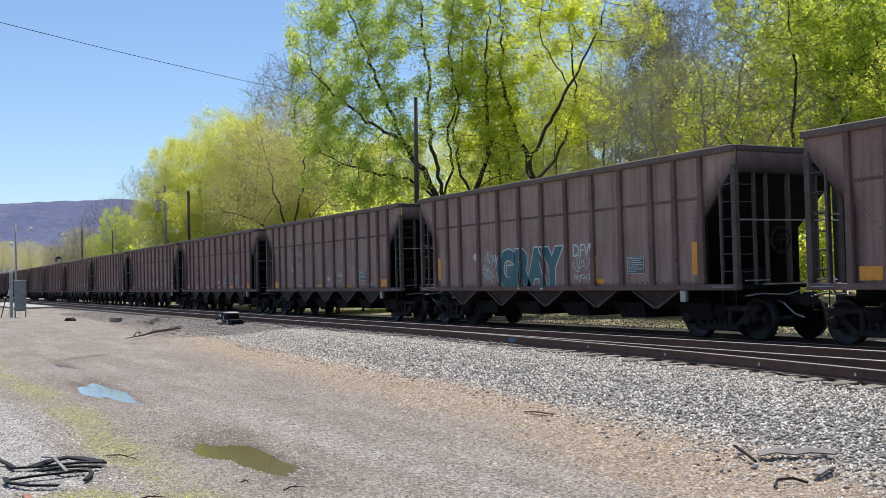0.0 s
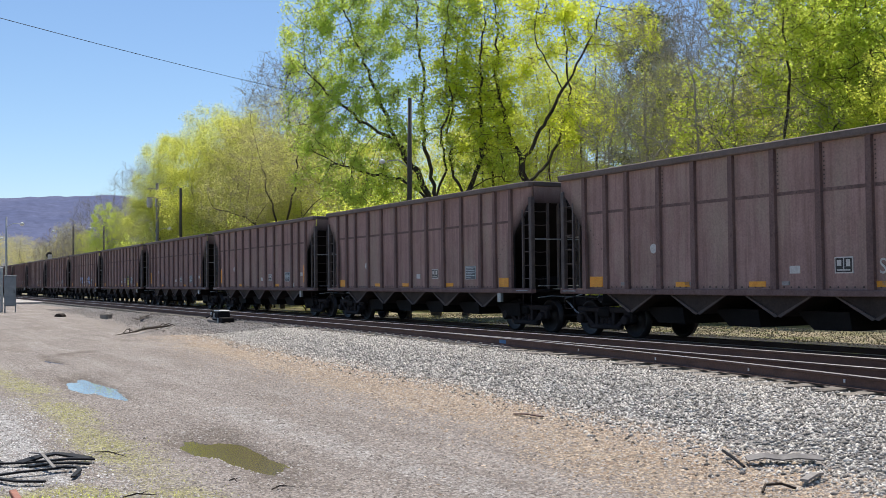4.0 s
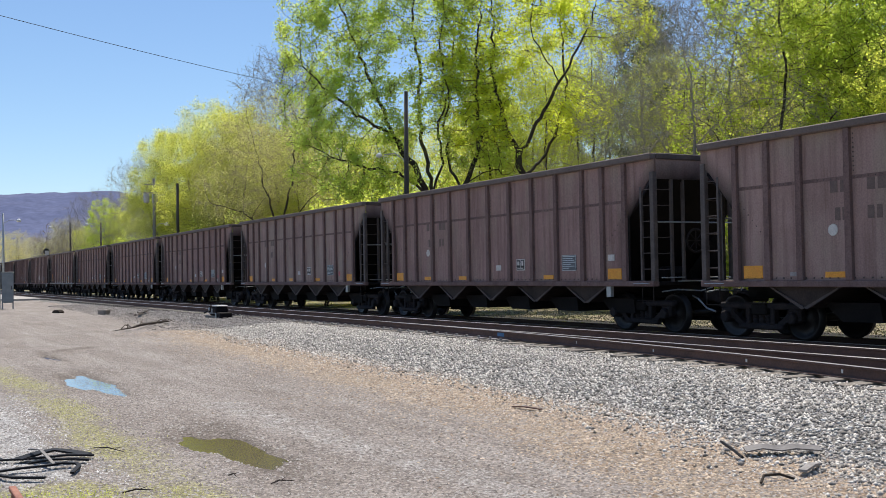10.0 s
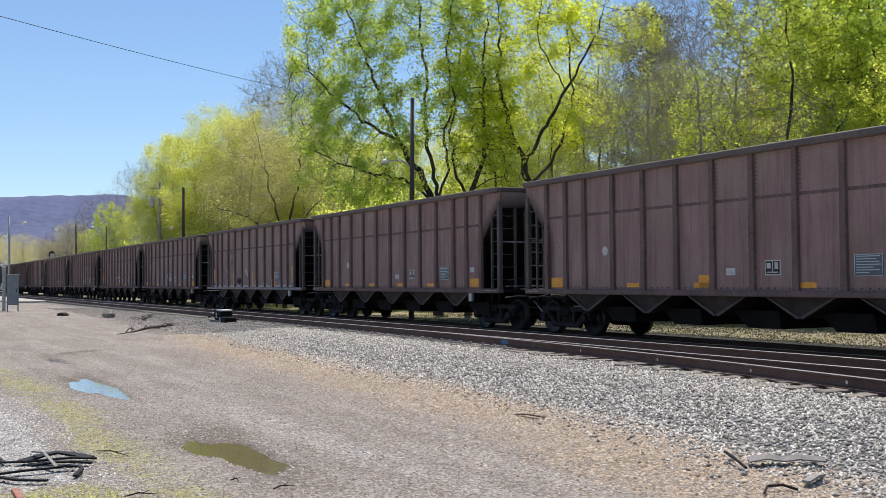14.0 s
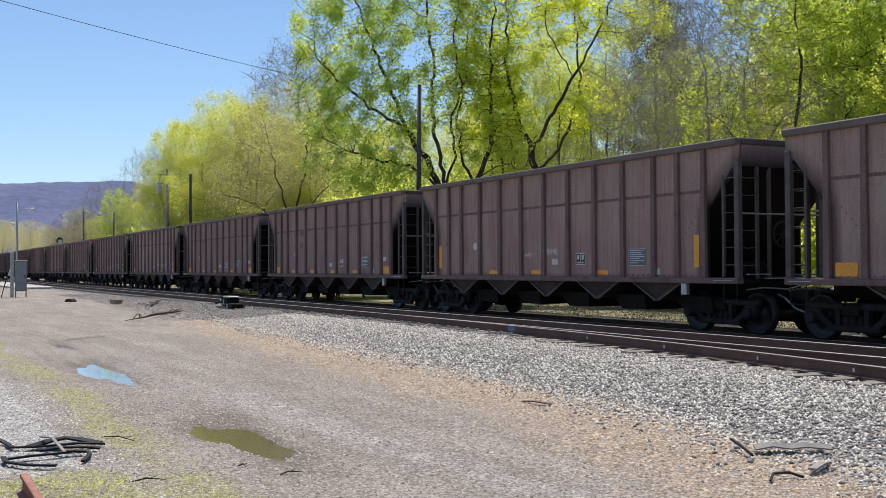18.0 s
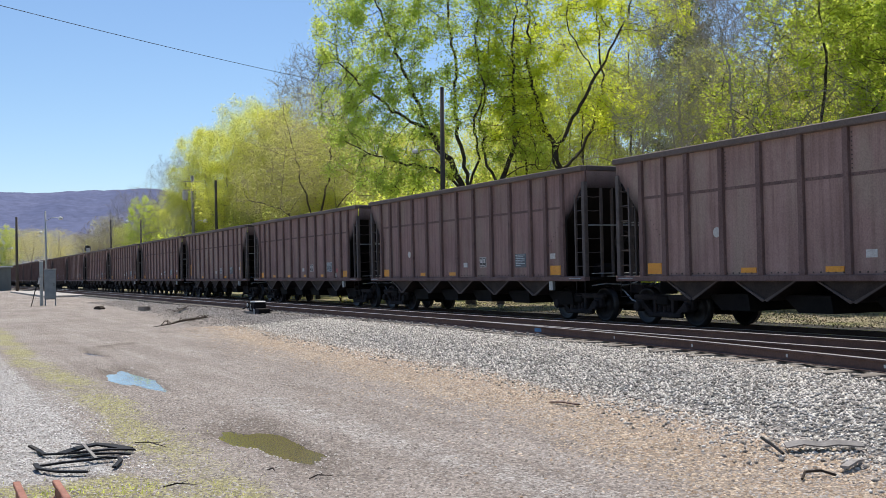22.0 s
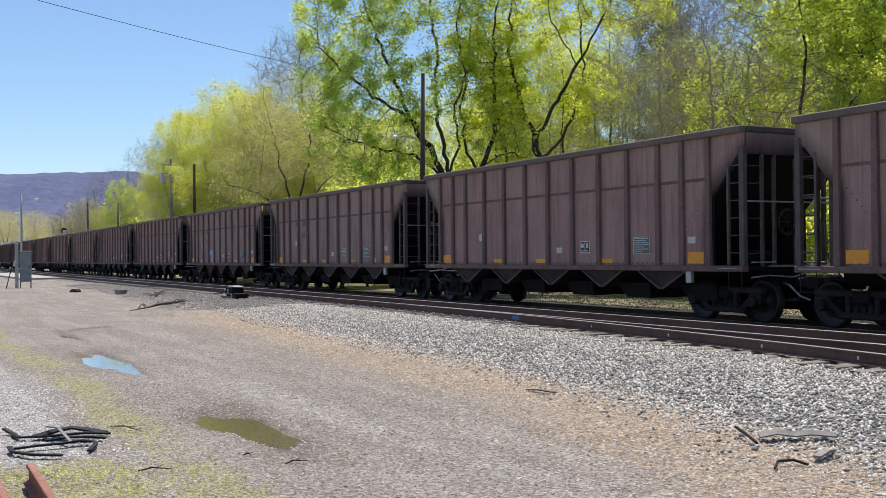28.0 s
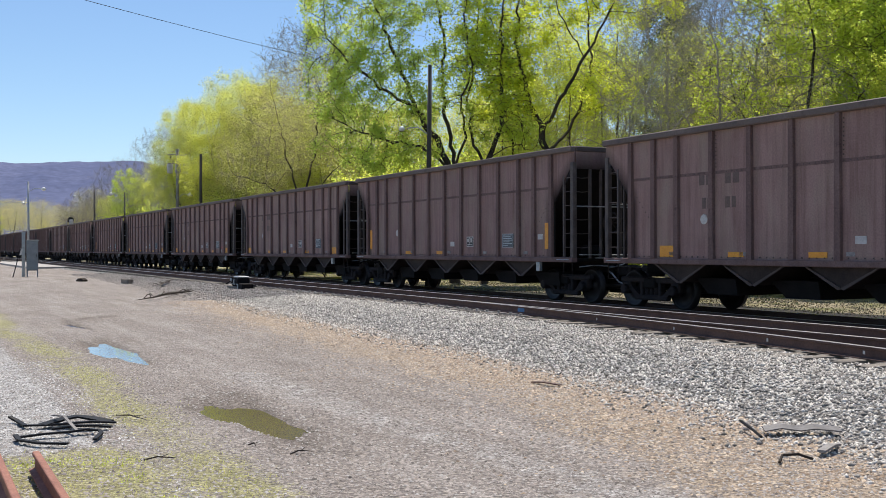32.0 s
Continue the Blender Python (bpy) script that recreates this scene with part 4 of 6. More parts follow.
def mark_meshes():
    logo = plate(0, 0.42, 0, 0.31).mesh("logo_plate", M_WHITE)
    inner = plate(0.025, 0.395, 0.025, 0.285, YS - 0.013, 0.004).mesh("logo_field", M_BLACK)
    bars = Build()
    for x0, x1, z0, z1 in ((0.06, 0.16, 0.14, 0.25), (0.205, 0.225, 0.08, 0.285), (0.06, 0.36, 0.05, 0.075), (0.27, 0.36, 0.13, 0.26)):
        bars.box(x0, x1, YS - 0.022, YS - 0.017, z0, z1)
    lines = Build()
    for i in range(7):
        w = (0.52, 0.43, 0.50, 0.54, 0.37, 0.51, 0.28)[i]
        lines.box(0.04, 0.04 + w, YS - 0.018, YS - 0.012, 0.355 - i * 0.05, 0.371 - i * 0.05)
    frame_b = Build()
    for x0, x1, z0, z1 in ((0, 0.62, 0, 0.010), (0, 0.62, 0.39, 0.40), (0, 0.010, 0, 0.4), (0.61, 0.62, 0, 0.4)):
        frame_b.box(x0, x1, YS - 0.018, YS - 0.012, z0, z1)
    dot = Build().lathe([(0.0, -0.012), (0.11, -0.012), (0.115, 0.0)], (0, YS, 0), 16)
    small = plate(0, 0.26, 0, 0.15).mesh("stencil_plate", M_WHITE)
    return {
        "logo": (logo, inner, bars.mesh("logo_bar", M_WHITE)),
        "panel": (plate(0, 0.62, 0, 0.40).mesh("data_panel", M_PANEL), lines.mesh("data_lettering", M_SPRAY), frame_b.mesh("panel_frame", M_SPRAY)),
        "dot": dot.mesh("white_dot", M_WHITE), "small": small,
        "flat": plate(0, 0.46, 0, 0.11).mesh("reflector", M_YELLOW),
        "wide": plate(0, 0.52, 0, 0.26).mesh("reflector", M_YELLOW),
        "tall": plate(0, 0.17, 0, 0.72).mesh("reflector", M_YELLOW),
        "low": plate(0, 0.20, 0, 0.08).mesh("stencil_plate", M_CHALK),
        "pink": Build().lathe([(0.0, -0.005), (0.10, -0.005)], (0, YS, 0), 10).mesh("paint_spot", M_PINK),
    }


MARK = mark_meshes()


def scribble(seed, width, height, loops, line=0.014):
    """A spray-can tag nobody can read: one looping line and an underline."""
    r = random.Random(seed)
    b = Build()
    p1, p2, p3 = (r.uniform(0, 6) for _ in range(3))
    pts = []
    for i in range(14 * loops):
        a = i / (14.0 * loops - 1)
        w = a * loops * 2 * math.pi
        x = width * a + 0.55 * width / loops * math.sin(w + p1) + 0.12 * width / loops * math.sin(2.7 * w + p2)
        z = height * (0.5 + (0.30 + 0.14 * math.sin(w * 0.37 + p3)) * math.cos(w) + 0.12 * math.sin(1.6 * w + p2))
        pts.append((x, YS - 0.006, z))
    return b.tube(pts, line, 4)


def add_marks(car, k):
    r = random.Random(100 + k)
    bay = lambda i: POSTS[i] + 0.12

    def put(mesh, x, z, parent=car):
        return part(mesh.name.split(".")[0], mesh, None, parent, at=pose(x, 0, z))

    ends = "tall" if k in (0, 5, 6, 14, 16, 22, 29, 33, 38) else "wide"
    for x in (-5.28, 4.75) if k == 28 else (-6.18, 5.62):
        put(MARK[ends], x + (0.36 if ends == "tall" and x > 0 else 0.0), 1.27 if ends == "wide" else 1.45)
    if k == 14:
        for x in (-2.70, 0.42, 3.6):
            put(MARK["tall"], x, 1.25)
    elif k != 0:
        for x in ((-4.11, -1.82, 0.51, 2.83) if r.random() < 0.45 else (-2.98, -0.66, 2.40)):
            if r.random() < 0.93:
                put(MARK["flat"], x + r.uniform(-0.1, 0.05), 1.28)
        logo = put(MARK["logo"][0], 1.47, 1.53)
        put(MARK["logo"][1], 0, 0, logo)
        put(MARK["logo"][2], 0, 0, logo)
        put(MARK["small"], 0.37, 1.54)
    else:
        put(MARK["flat"], 2.25, 1.28)
        put(MARK["tall"], 2.25, 1.28)
    pan = put(MARK["panel"][0], 3.68, 1.50)
    if r.random() < 0.97 or k in (0, 3):
        put(MARK["panel"][1], 0, 0, pan)["kind"] = "stuff"
    if r.random() < 0.7:
        put(MARK["panel"][2], 0, 0, pan)
    put(MARK["dot"], -3.80 + r.uniform(-0.12, 0.1), 2.06 + r.uniform(-0.05, 0.12))
    if k == 12:
        put(MARK["wide"], -0.48, 1.29)
    if r.random() < 0.6:
        put(MARK["small"], 5.62, 1.72)
    if k == 6 or r.random() < 0.3:
        for x in (-4.94, -2.67, 0.16, 2.52, 4.87):
            put(MARK["low"], x, 1.31)
    if r.random() < 0.3:
        put(MARK["pink"], 4.9, 1.55)
    if r.random() < 0.5:
        put(MARK["small"], 4.55, 1.28)
    if k in (-1, 1, 8, 9, 10, 11, 14, 17, 18, 26, 27, 28) or (k > 29 and r.random() < 0.4):
        bars = Build()
        for x, w in ((0.0, 0.17), (0.23, 0.17), (0.83, 0.17), (1.06, 0.19)):
            bars.box(x, x + w, YS - 0.006, YS - 0.002, 0.52, 0.74)
        for x, w in ((0.10, 0.12), (0.27, 0.12), (0.83, 0.14), (1.03, 0.12)):
            bars.box(x, x + w, YS - 0.006, YS - 0.002, 0.0, 0.24)
        part("faded_lettering", bars, M_FADED, car, "faded dark reporting marks", at=pose(-3.92, 0, 2.34))["kind"] = "stuff"


CARS = {}
COUNT = 45


def slack(k):
    """How far a car runs ahead of or behind its even place, by the play of the couplings."""
    return {-1: 0.42, 0: -0.05, 1: -0.18, 2: -0.20, 11: -0.25, 8: 0.15, 14: 0.12, 15: -0.12, 26: -0.25, 27: -0.27, 28: -0.38, 29: -0.38}.get(k, 0.0)


def build_train():
    first = build_car()
    made = [first] + [copy_thing(first, pose(0, 0, 0)) for _ in range(COUNT - 1)]
    for i, car in enumerate(made):
        k = i - 1
        CARS[k] = car
        car.matrix_basis = pose(FIRST - PITCH * k - HALF + slack(k), Y_TRAIN, RAIL_TRAIN)
        add_marks(car, k)


build_train()


def on_posts(build, x):
    """The strips of a drawing that fall on the posts, which stand proud of the sheet."""
    out = Build()
    lo, hi = min(v[0] for v in build.v), max(v[0] for v in build.v)
    for p in POSTS:
        a, b = p - 0.066 - x, p + 0.066 - x
        if b < lo or a > hi:
            continue
        bm = bmesh.new()
        vs = [bm.verts.new(v) for v in build.v]
        for f in build.f:
            if max(build.v[i][0] for i in f) >= a and min(build.v[i][0] for i in f) <= b and len(set(f)) > 2:
                try:
                    bm.faces.new([vs[i] for i in f])
                except ValueError:
                    pass
        for co, no in (((a, 0, 0), (-1, 0, 0)), ((b, 0, 0), (1, 0, 0))):
            bmesh.ops.bisect_plane(bm, geom=bm.verts[:] + bm.edges[:] + bm.faces[:], plane_co=co, plane_no=no, clear_outer=True)
        bm.verts.index_update()
        out.add([v.co.copy() for v in bm.verts], [[v.index for v in f.verts] for f in bm.faces])
        bm.free()
    return out


def graffiti(k, items):
    for item in items:
        kind, x, z, *rest = item
        if kind == "scribble":
            seed, w, h, n, m = rest
            drawn, at, name, label = scribble(seed, w, h, n, 0.020 if m is M_TAG else 0.014), pose(x, 0, z), "spray_tag", "illegible sprayed scribble"
        else:
            body, size, m, bold = rest
            drawn, name, label = text_build(body, size, 0.003, bold), "spray_lettering", "sprayed graffiti lettering"
            at = pose(x, YS - (0.010 if m is M_SPRAY else 0.015), z) @ Matrix.Diagonal((1.0, 1, 1.12, 1))
        strips = on_posts(drawn, x)
        part(name, drawn, m, CARS[k], label, at=at)
        if strips.f:
            part(name, strips, m, CARS[k], label, at=pose(0, -0.081, 0) @ at)["kind"] = "stuff"


graffiti(0, [
    ("text", -2.35, 1.27, "GRAY", 1.20, M_SPRAY, 0.115), ("text", -2.35, 1.27, "GRAY", 1.20, M_TEAL, 0.078),
    ("scribble", -3.1, 1.85, 5, 0.7, 0.42, 4, M_SPRAY), ("scribble", -3.25, 1.32, 6, 0.62, 0.45, 4, M_SPRAY), ("scribble", -3.25, 1.62, 16, 0.6, 0.3, 3, M_SPRAY),
    ("text", 1.38, 1.98, "DFW", 0.42, M_SPRAY, 0.004), ("scribble", 1.45, 1.58, 17, 0.6, 0.42, 3, M_SPRAY), ("scribble", 1.40, 1.34, 18, 0.8, 0.2, 6, M_SPRAY),
])
graffiti(8, [("scribble", -1.2, 1.75, 8, 0.65, 0.35, 4, M_TAG), ("scribble", -0.95, 1.5, 28, 0.4, 0.25, 3, M_TAG), ("scribble", 2.05, 1.75, 9, 0.8, 0.35, 5, M_TAG), ("scribble", 2.4, 1.45, 19, 0.5, 0.35, 3, M_TAG)])
graffiti(3, [("text", 2.46, 1.52, "S-12", 0.36, M_WHITE, 0.0)])
graffiti(15, [("scribble", -0.2, 1.55, 12, 1.1, 0.55, 3, M_WHITE)])
graffiti(16, [("scribble", -1.0, 1.75, 13, 0.35, 0.14, 3, M_WHITE), ("scribble", 0.1, 1.8, 23, 0.5, 0.18, 4, M_WHITE)])
graffiti(19, [("scribble", 2.6, 1.6, 14, 0.6, 0.2, 4, M_WHITE)])
graffiti(27, [("scribble", -2.2, 1.62, 15, 0.75, 0.35, 6, M_TAG), ("scribble", -1.9, 1.35, 25, 0.4, 0.45, 4, M_TAG)])
graffiti(14, [("scribble", -2.04, 1.36, 31, 0.9, 0.32, 6, M_BLACK), ("scribble", -2.00, 1.40, 32, 0.85, 0.26, 4, M_BLACK)])


def test_label(car):
    p = part("test_label", plate(2.51, 3.09, 1.36, 2.02), M_LABEL, car, "yellow notice plate under a black heading")
    part("heading", plate(2.53, 3.07, 1.75, 2.0, YS - 0.0125, 0.004), M_BLACK, p)
    part("lettering", text_build("TEST CAR", 0.115, 0.002), M_LABEL, p, at=pose(2.55, YS - 0.019, 1.78))
    bar = Build()
    for i in range(3):
        bar.box(2.58, 3.0 - 0.06 * i, YS - 0.017, YS - 0.013, 1.68 - i * 0.07, 1.70 - i * 0.07)
    part("small_print", bar, M_BLACK, p)["kind"] = "stuff"
    part("reflector", plate(2.55, 3.02, 1.24, 1.31), M_YELLOW, car)


test_label(CARS[7])


def peeled_sill(car):
    """White undercoat showing in patches along the sill and post feet."""
    r = random.Random(77)
    for a, b in zip(POSTS[:-1], POSTS[1:]):
        bare = Build()
        x = a + 0.09
        while x < b - 0.2:
            w = r.uniform(0.10, 0.30)
            bare.box(x, min(x + w, b - 0.09), YS - 0.004, YS, 1.235, 1.27 + r.uniform(0.02, 0.06))
            x += w + r.uniform(0.0, 0.05)
        part("bare_patch", bare, M_WHITE, car, "peeling white patch above the sill")["kind"] = "stuff"
        h = r.uniform(0.2, 0.42)
        part("post_foot", Build().prism([(a - 0.06, 1.24), (a + 0.05, 1.24), (a + 0.04, 1.24 + h), (a - 0.02, 1.22 + h), (a - 0.05, 1.20 + h * 0.8)], -1.606, -1.60), M_CHALK, car, "worn pale post foot")
    part("bare_patch", Build().box(-7.3, 7.3, -1.604, -1.60, 1.125, 1.215), M_CHALK, car, "sill worn to pale undercoat")
    for x0, z0, w, h in ((-0.70, 1.95, 0.20, 0.15), (-0.66, 1.86, 0.42, 0.10), (-0.42, 1.90, 0.34, 0.11), (-0.46, 1.75, 0.24, 0.08)):
        part("paint_patch", Build().prism([(x0, z0), (x0 + w * 0.6, z0 - 0.02), (x0 + w, z0 + h * 0.3), (x0 + w * 0.9, z0 + h), (x0 + w * 0.3, z0 + h * 0.85), (x0 + 0.02, z0 + h)], YS - 0.006, YS), M_WHITE, car, "rough patch of white overpaint")


peeled_sill(CARS[14])


# ---- trees ----
def limb_nodes(pos, par, points, gap, attach):
    """Adds a limb as a chain of nodes; it joins the nearest node there is."""
    pts = [Vector(p) for p in points]
    last = -1
    if attach and pos:
        last = int(np.argmin(np.linalg.norm(np.array(pos) - np.array(pts[0]), axis=1)))
        pts[0] = Vector(pos[last])
    for a, b in zip(pts[:-1], pts[1:]):
        n = max(1, round((b - a).length / gap))
        for i in range(n + 1 if last < 0 else n):
            t = i / n if last < 0 else (i + 1) / n
            pos.append(tuple(a.lerp(b, t)))
            par.append(last)
            last = len(pos) - 1


def branch_out(rng, guides, crown, count, gap, kill, lift):
    """Shoots grow from the guide limbs into the crown's ellipsoids until it is filled."""
    pos, par = [], []
    for i, g in enumerate(guides):
        limb_nodes(pos, par, g, gap, i > 0)
    fixed = len(pos)
    share = np.array([c[3] * c[4] * c[5] for c in crown]) ** 0.8
    which = rng.choice(len(crown), count, p=share / share.sum())
    c = np.array(crown, float)[which]
    d = rng.normal(0, 1, (count, 3))
    d /= np.linalg.norm(d, axis=1)[:, None]
    goal = c[:, :3] + d * c[:, 3:6] * (rng.random(count) ** 0.42)[:, None]
    P = np.array(pos)
    D = np.linalg.norm(goal[:, None] - P[None], axis=2)
    near, dist = D.argmin(1), D.min(1)
    kids = np.zeros(60000, int)
    for p in par:
        if p >= 0:
            kids[p] += 1
    for _ in range(120):
        live = dist > kill
        if not live.any():
            break
        goal, near, dist = goal[live], near[live], dist[live]
        u, inv = np.unique(near, return_inverse=True)
        way = goal - P[near]
        way /= np.linalg.norm(way, axis=1)[:, None]
        acc = np.zeros((len(u), 3))
        np.add.at(acc, inv, way)
        acc /= np.linalg.norm(acc, axis=1)[:, None] + 1e-6
        acc += rng.normal(0, 0.24, acc.shape) + (0, 0, lift)
        acc /= np.linalg.norm(acc, axis=1)[:, None] + 1e-6
        ok = kids[u] < 3
        if not ok.any():
            break
        fresh = P[u[ok]] + acc[ok] * gap * (0.75 + 0.5 * rng.random((ok.sum(), 1)))
        kids[u[ok]] += 1
        base = len(P)
        par += list(u[ok])
        P = np.concatenate([P, fresh])
        D = np.linalg.norm(goal[:, None] - fresh[None], axis=2)
        j = D.argmin(1)
        closer = D[np.arange(len(goal)), j] < dist
        near = np.where(closer, base + j, near)
        dist = np.minimum(dist, D[np.arange(len(goal)), j])
        stuck = ~closer & (kids[near] >= 3)
        dist = np.where(stuck, 0.0, dist)
    return P, np.array(par), fixed


def grow(seed, girth, guides, crown, count, gap=0.5, kill=0.55, lift=0.10, thin=0.007, twigs=2, whip=0.45):
    """Trunk and limbs as tubes, fine twigs apart, and points along the twigs."""
    rng = np.random.default_rng(seed)
    P, par, fixed = branch_out(rng, guides, crown, count, gap, kill, lift)
    n = len(P)
    kids = [[] for _ in range(n)]
    for i in range(n):
        if par[i] >= 0:
            kids[par[i]].append(i)
    wide = np.zeros(n)
    for i in range(n - 1, -1, -1):
        wide[i] = max(thin ** 1.65, sum(wide[k] for k in kids[i]))
    wide = wide ** (1 / 1.65)
    wide = thin + (wide - thin) * (girth - thin) / max(wide[0] - thin, 1e-4)
    wide = thin + (wide - thin) * (1 - 0.55 * np.clip(P[:, 2] / P[:, 2].max(), 0, 1) ** 0.8)
    soft = P.copy()
    for i in range(1, n):
        if kids[i] and par[i] >= 0:
            soft[i] = 0.5 * P[i] + 0.25 * P[par[i]] + 0.25 * P[kids[i][0]] + (rng.normal(0, 0.055, 3) if i < fixed else 0)
    wood, fine = Build(), Build()
    heads = [(0, -1)]
    while heads:
        i, root = heads.pop()
        chain = ([root] if root >= 0 else []) + [i]
        while kids[i]:
            order = sorted(kids[i], key=lambda k: -wide[k])
            heads += [(k, i) for k in order[1:]]
            i = order[0]
            chain.append(i)
        top = wide[chain[1]] if root >= 0 and len(chain) > 1 else wide[chain[0]]
        radii = [min(wide[c], top * 1.1) for c in chain]
        line = [Vector(soft[c]) for c in chain]
        if len(line) < 2:
            continue
        if top > 0.026:
            wood.tube(line, radii, 9 if top > 0.14 else 6 if top > 0.06 else 4, False)
        else:
            fine.tube(line, radii, 3, False)
    tips = [i for i in range(n) if wide[i] < 0.020]
    for i in tips:
        if kids[i] and rng.random() < 0.5:
            continue
        for _ in range(twigs):
            d = rng.normal(0, 1, 3) + (soft[i] - soft[par[i]]) / gap + (0, 0, 0.2)
            d *= whip * (0.5 + rng.random()) / np.linalg.norm(d)
            fine.tube([Vector(soft[i]), Vector(soft[i] + d * 0.5 + rng.normal(0, 0.03, 3)), Vector(soft[i] + d)], [thin * 0.9, thin * 0.7, thin * 0.4], 3, False)
    return wood, fine, soft[tips]


def leaves(points, count, size, scatter, seed, material, name="crown", tufts=0.0):
    """Single leaves round the twigs; the higher tufts, the more they gather on few twigs."""
    rng = np.random.default_rng(seed)
    w = rng.random(len(points)) ** (10 * tufts) + 0.03
    c = points[rng.choice(len(points), count, p=w / w.sum())] + rng.normal(0, scatter, (count, 3))
    d1 = rng.normal(0, 1, (count, 3)) * (1, 1, 0.7)
    d1 /= np.linalg.norm(d1, axis=1)[:, None]
    d2 = np.cross(d1, rng.normal(0, 1, (count, 3)))
    d2 /= np.linalg.norm(d2, axis=1)[:, None]
    s = (size * (0.5 + rng.random(count)))[:, None]
    fold = np.cross(d1, d2) * s * 0.2
    v = np.stack([c - d1 * s, c + d2 * s * 0.7 + fold, c + d1 * s, c - d2 * s * 0.7 + fold], 1).reshape(-1, 3)
    return quick_mesh(name, v, np.arange(4 * count).reshape(-1, 4), material)


def tree(name, label, seed, girth, guides, crown, count, leaf, number, size, scatter, at, bark=None, twig=None, tufts=0.3, **shape):
    wood, fine, pts = grow(seed, girth, guides, crown, count, **shape)
    t = thing(name, label, "tree", at=at)
    part("trunk", wood, bark or M_BARK, t, smooth=True)
    part("twig_mass", fine, twig or M_TWIG, t)["kind"] = "stuff"
    if leaf:
        part("crown", leaves(pts, number, size, scatter, seed, leaf, tufts=tufts), None, t)
    return t


def polar(az, d, z=None, turn=0.0, scale=1.0):
    """A standing place at an angle left of +y and a distance from the eye."""
    x, y = -d * math.sin(radians(az)), d * math.cos(radians(az))
    z = float(ground_height(np.array(x), np.array(y))) if z is None else z
    return pose(x, y, z, 0, 0, turn) @ Matrix.Scale(scale, 4)


# the broad maples behind the train: limbs that fork above the cars, x along the row of trees
tree("maple_tree", "broad maple with dark forking limbs and fresh green leaves", 21, 0.30, [
    [(0, 0, -0.4), (0.1, 0, 3.0), (0.0, 0, 6.0)],
    [(0.0, 0, 5.7), (-1.0, -0.3, 7.4), (-1.9, -0.4, 8.9), (-2.4, -0.3, 10.2), (-3.2, 0.1, 12.0), (-4.2, 0.4, 14.6), (-5.0, 0.3, 17.0)],
    [(0.0, 0, 6.0), (-0.4, 0.8, 8.3), (-0.7, 1.2, 10.2), (-0.5, 1.4, 12.5), (-1.0, 1.2, 15.4), (-0.8, 1.0, 18.5)],
    [(-0.1, 0, 5.6), (-1.1, -0.9, 6.6), (-1.9, -1.4, 7.0), (-3.4, -1.8, 7.2), (-5.0, -2.0, 7.7)],
    [(0.1, 0, 6.0), (0.6, -0.5, 7.5), (0.3, -1.0, 9.2), (0.8, -1.3, 11.0), (0.5, -1.2, 13.6), (0.9, -1.0, 16.5)],
    [(-1.9, -0.4, 8.9), (-3.2, -0.8, 9.6), (-4.8, -1.0, 10.8), (-6.6, -0.9, 12.6)],
], [(-4.6, 0, 15.0, 3.2, 2.4, 4.0), (-1.0, 0.5, 16.5, 3.4, 2.2, 4.4), (-3.4, -0.5, 10.4, 4.2, 2.4, 2.9), (0.2, 0.4, 11.2, 1.6, 1.4, 2.6), (-6.4, -0.4, 12.6, 1.9, 2.2, 3.2), (-3.6, -1.0, 7.0, 3.4, 2.2, 2.0), (-5.6, -0.6, 9.4, 2.4, 2.2, 2.2)],
    2100, M_LEAF_MAPLE, 64000, 0.056, 0.21, polar(62.15, 54, turn=62.15), twig=M_BARK, tufts=0.5, gap=0.42, kill=0.5, thin=0.011)
tree("maple_tree", "smaller maple with a low fork and bright young leaves", 34, 0.21, [
    [(0, 0, -0.4), (-0.1, 0, 3.0), (0, 0, 6.0)],
    [(0, 0, 5.8), (0.8, -0.3, 7.6), (1.0, -0.4, 9.2), (0.8, -0.3, 11.6), (0.9, 0, 14.0), (1.3, 0.2, 16.5)],
    [(0, 0, 6.0), (-0.6, 0.5, 7.4), (-0.9, 0.9, 9.5), (-0.4, 1.0, 12.0), (-0.2, 1.0, 14.5)],
    [(0.3, -0.1, 6.6), (1.5, -0.8, 7.0), (2.4, -1.2, 6.6)],
], [(0.7, 0, 12.0, 2.2, 1.6, 3.4), (0.2, 0, 15.0, 2.2, 1.6, 2.0), (1.0, -0.6, 8.2, 2.3, 2.0, 1.6)],
    560, M_LEAF_GREEN, 8500, 0.056, 0.21, polar(60.55, 53, turn=60.5), twig=M_BARK, tufts=0.5, gap=0.42, kill=0.5, thin=0.011)
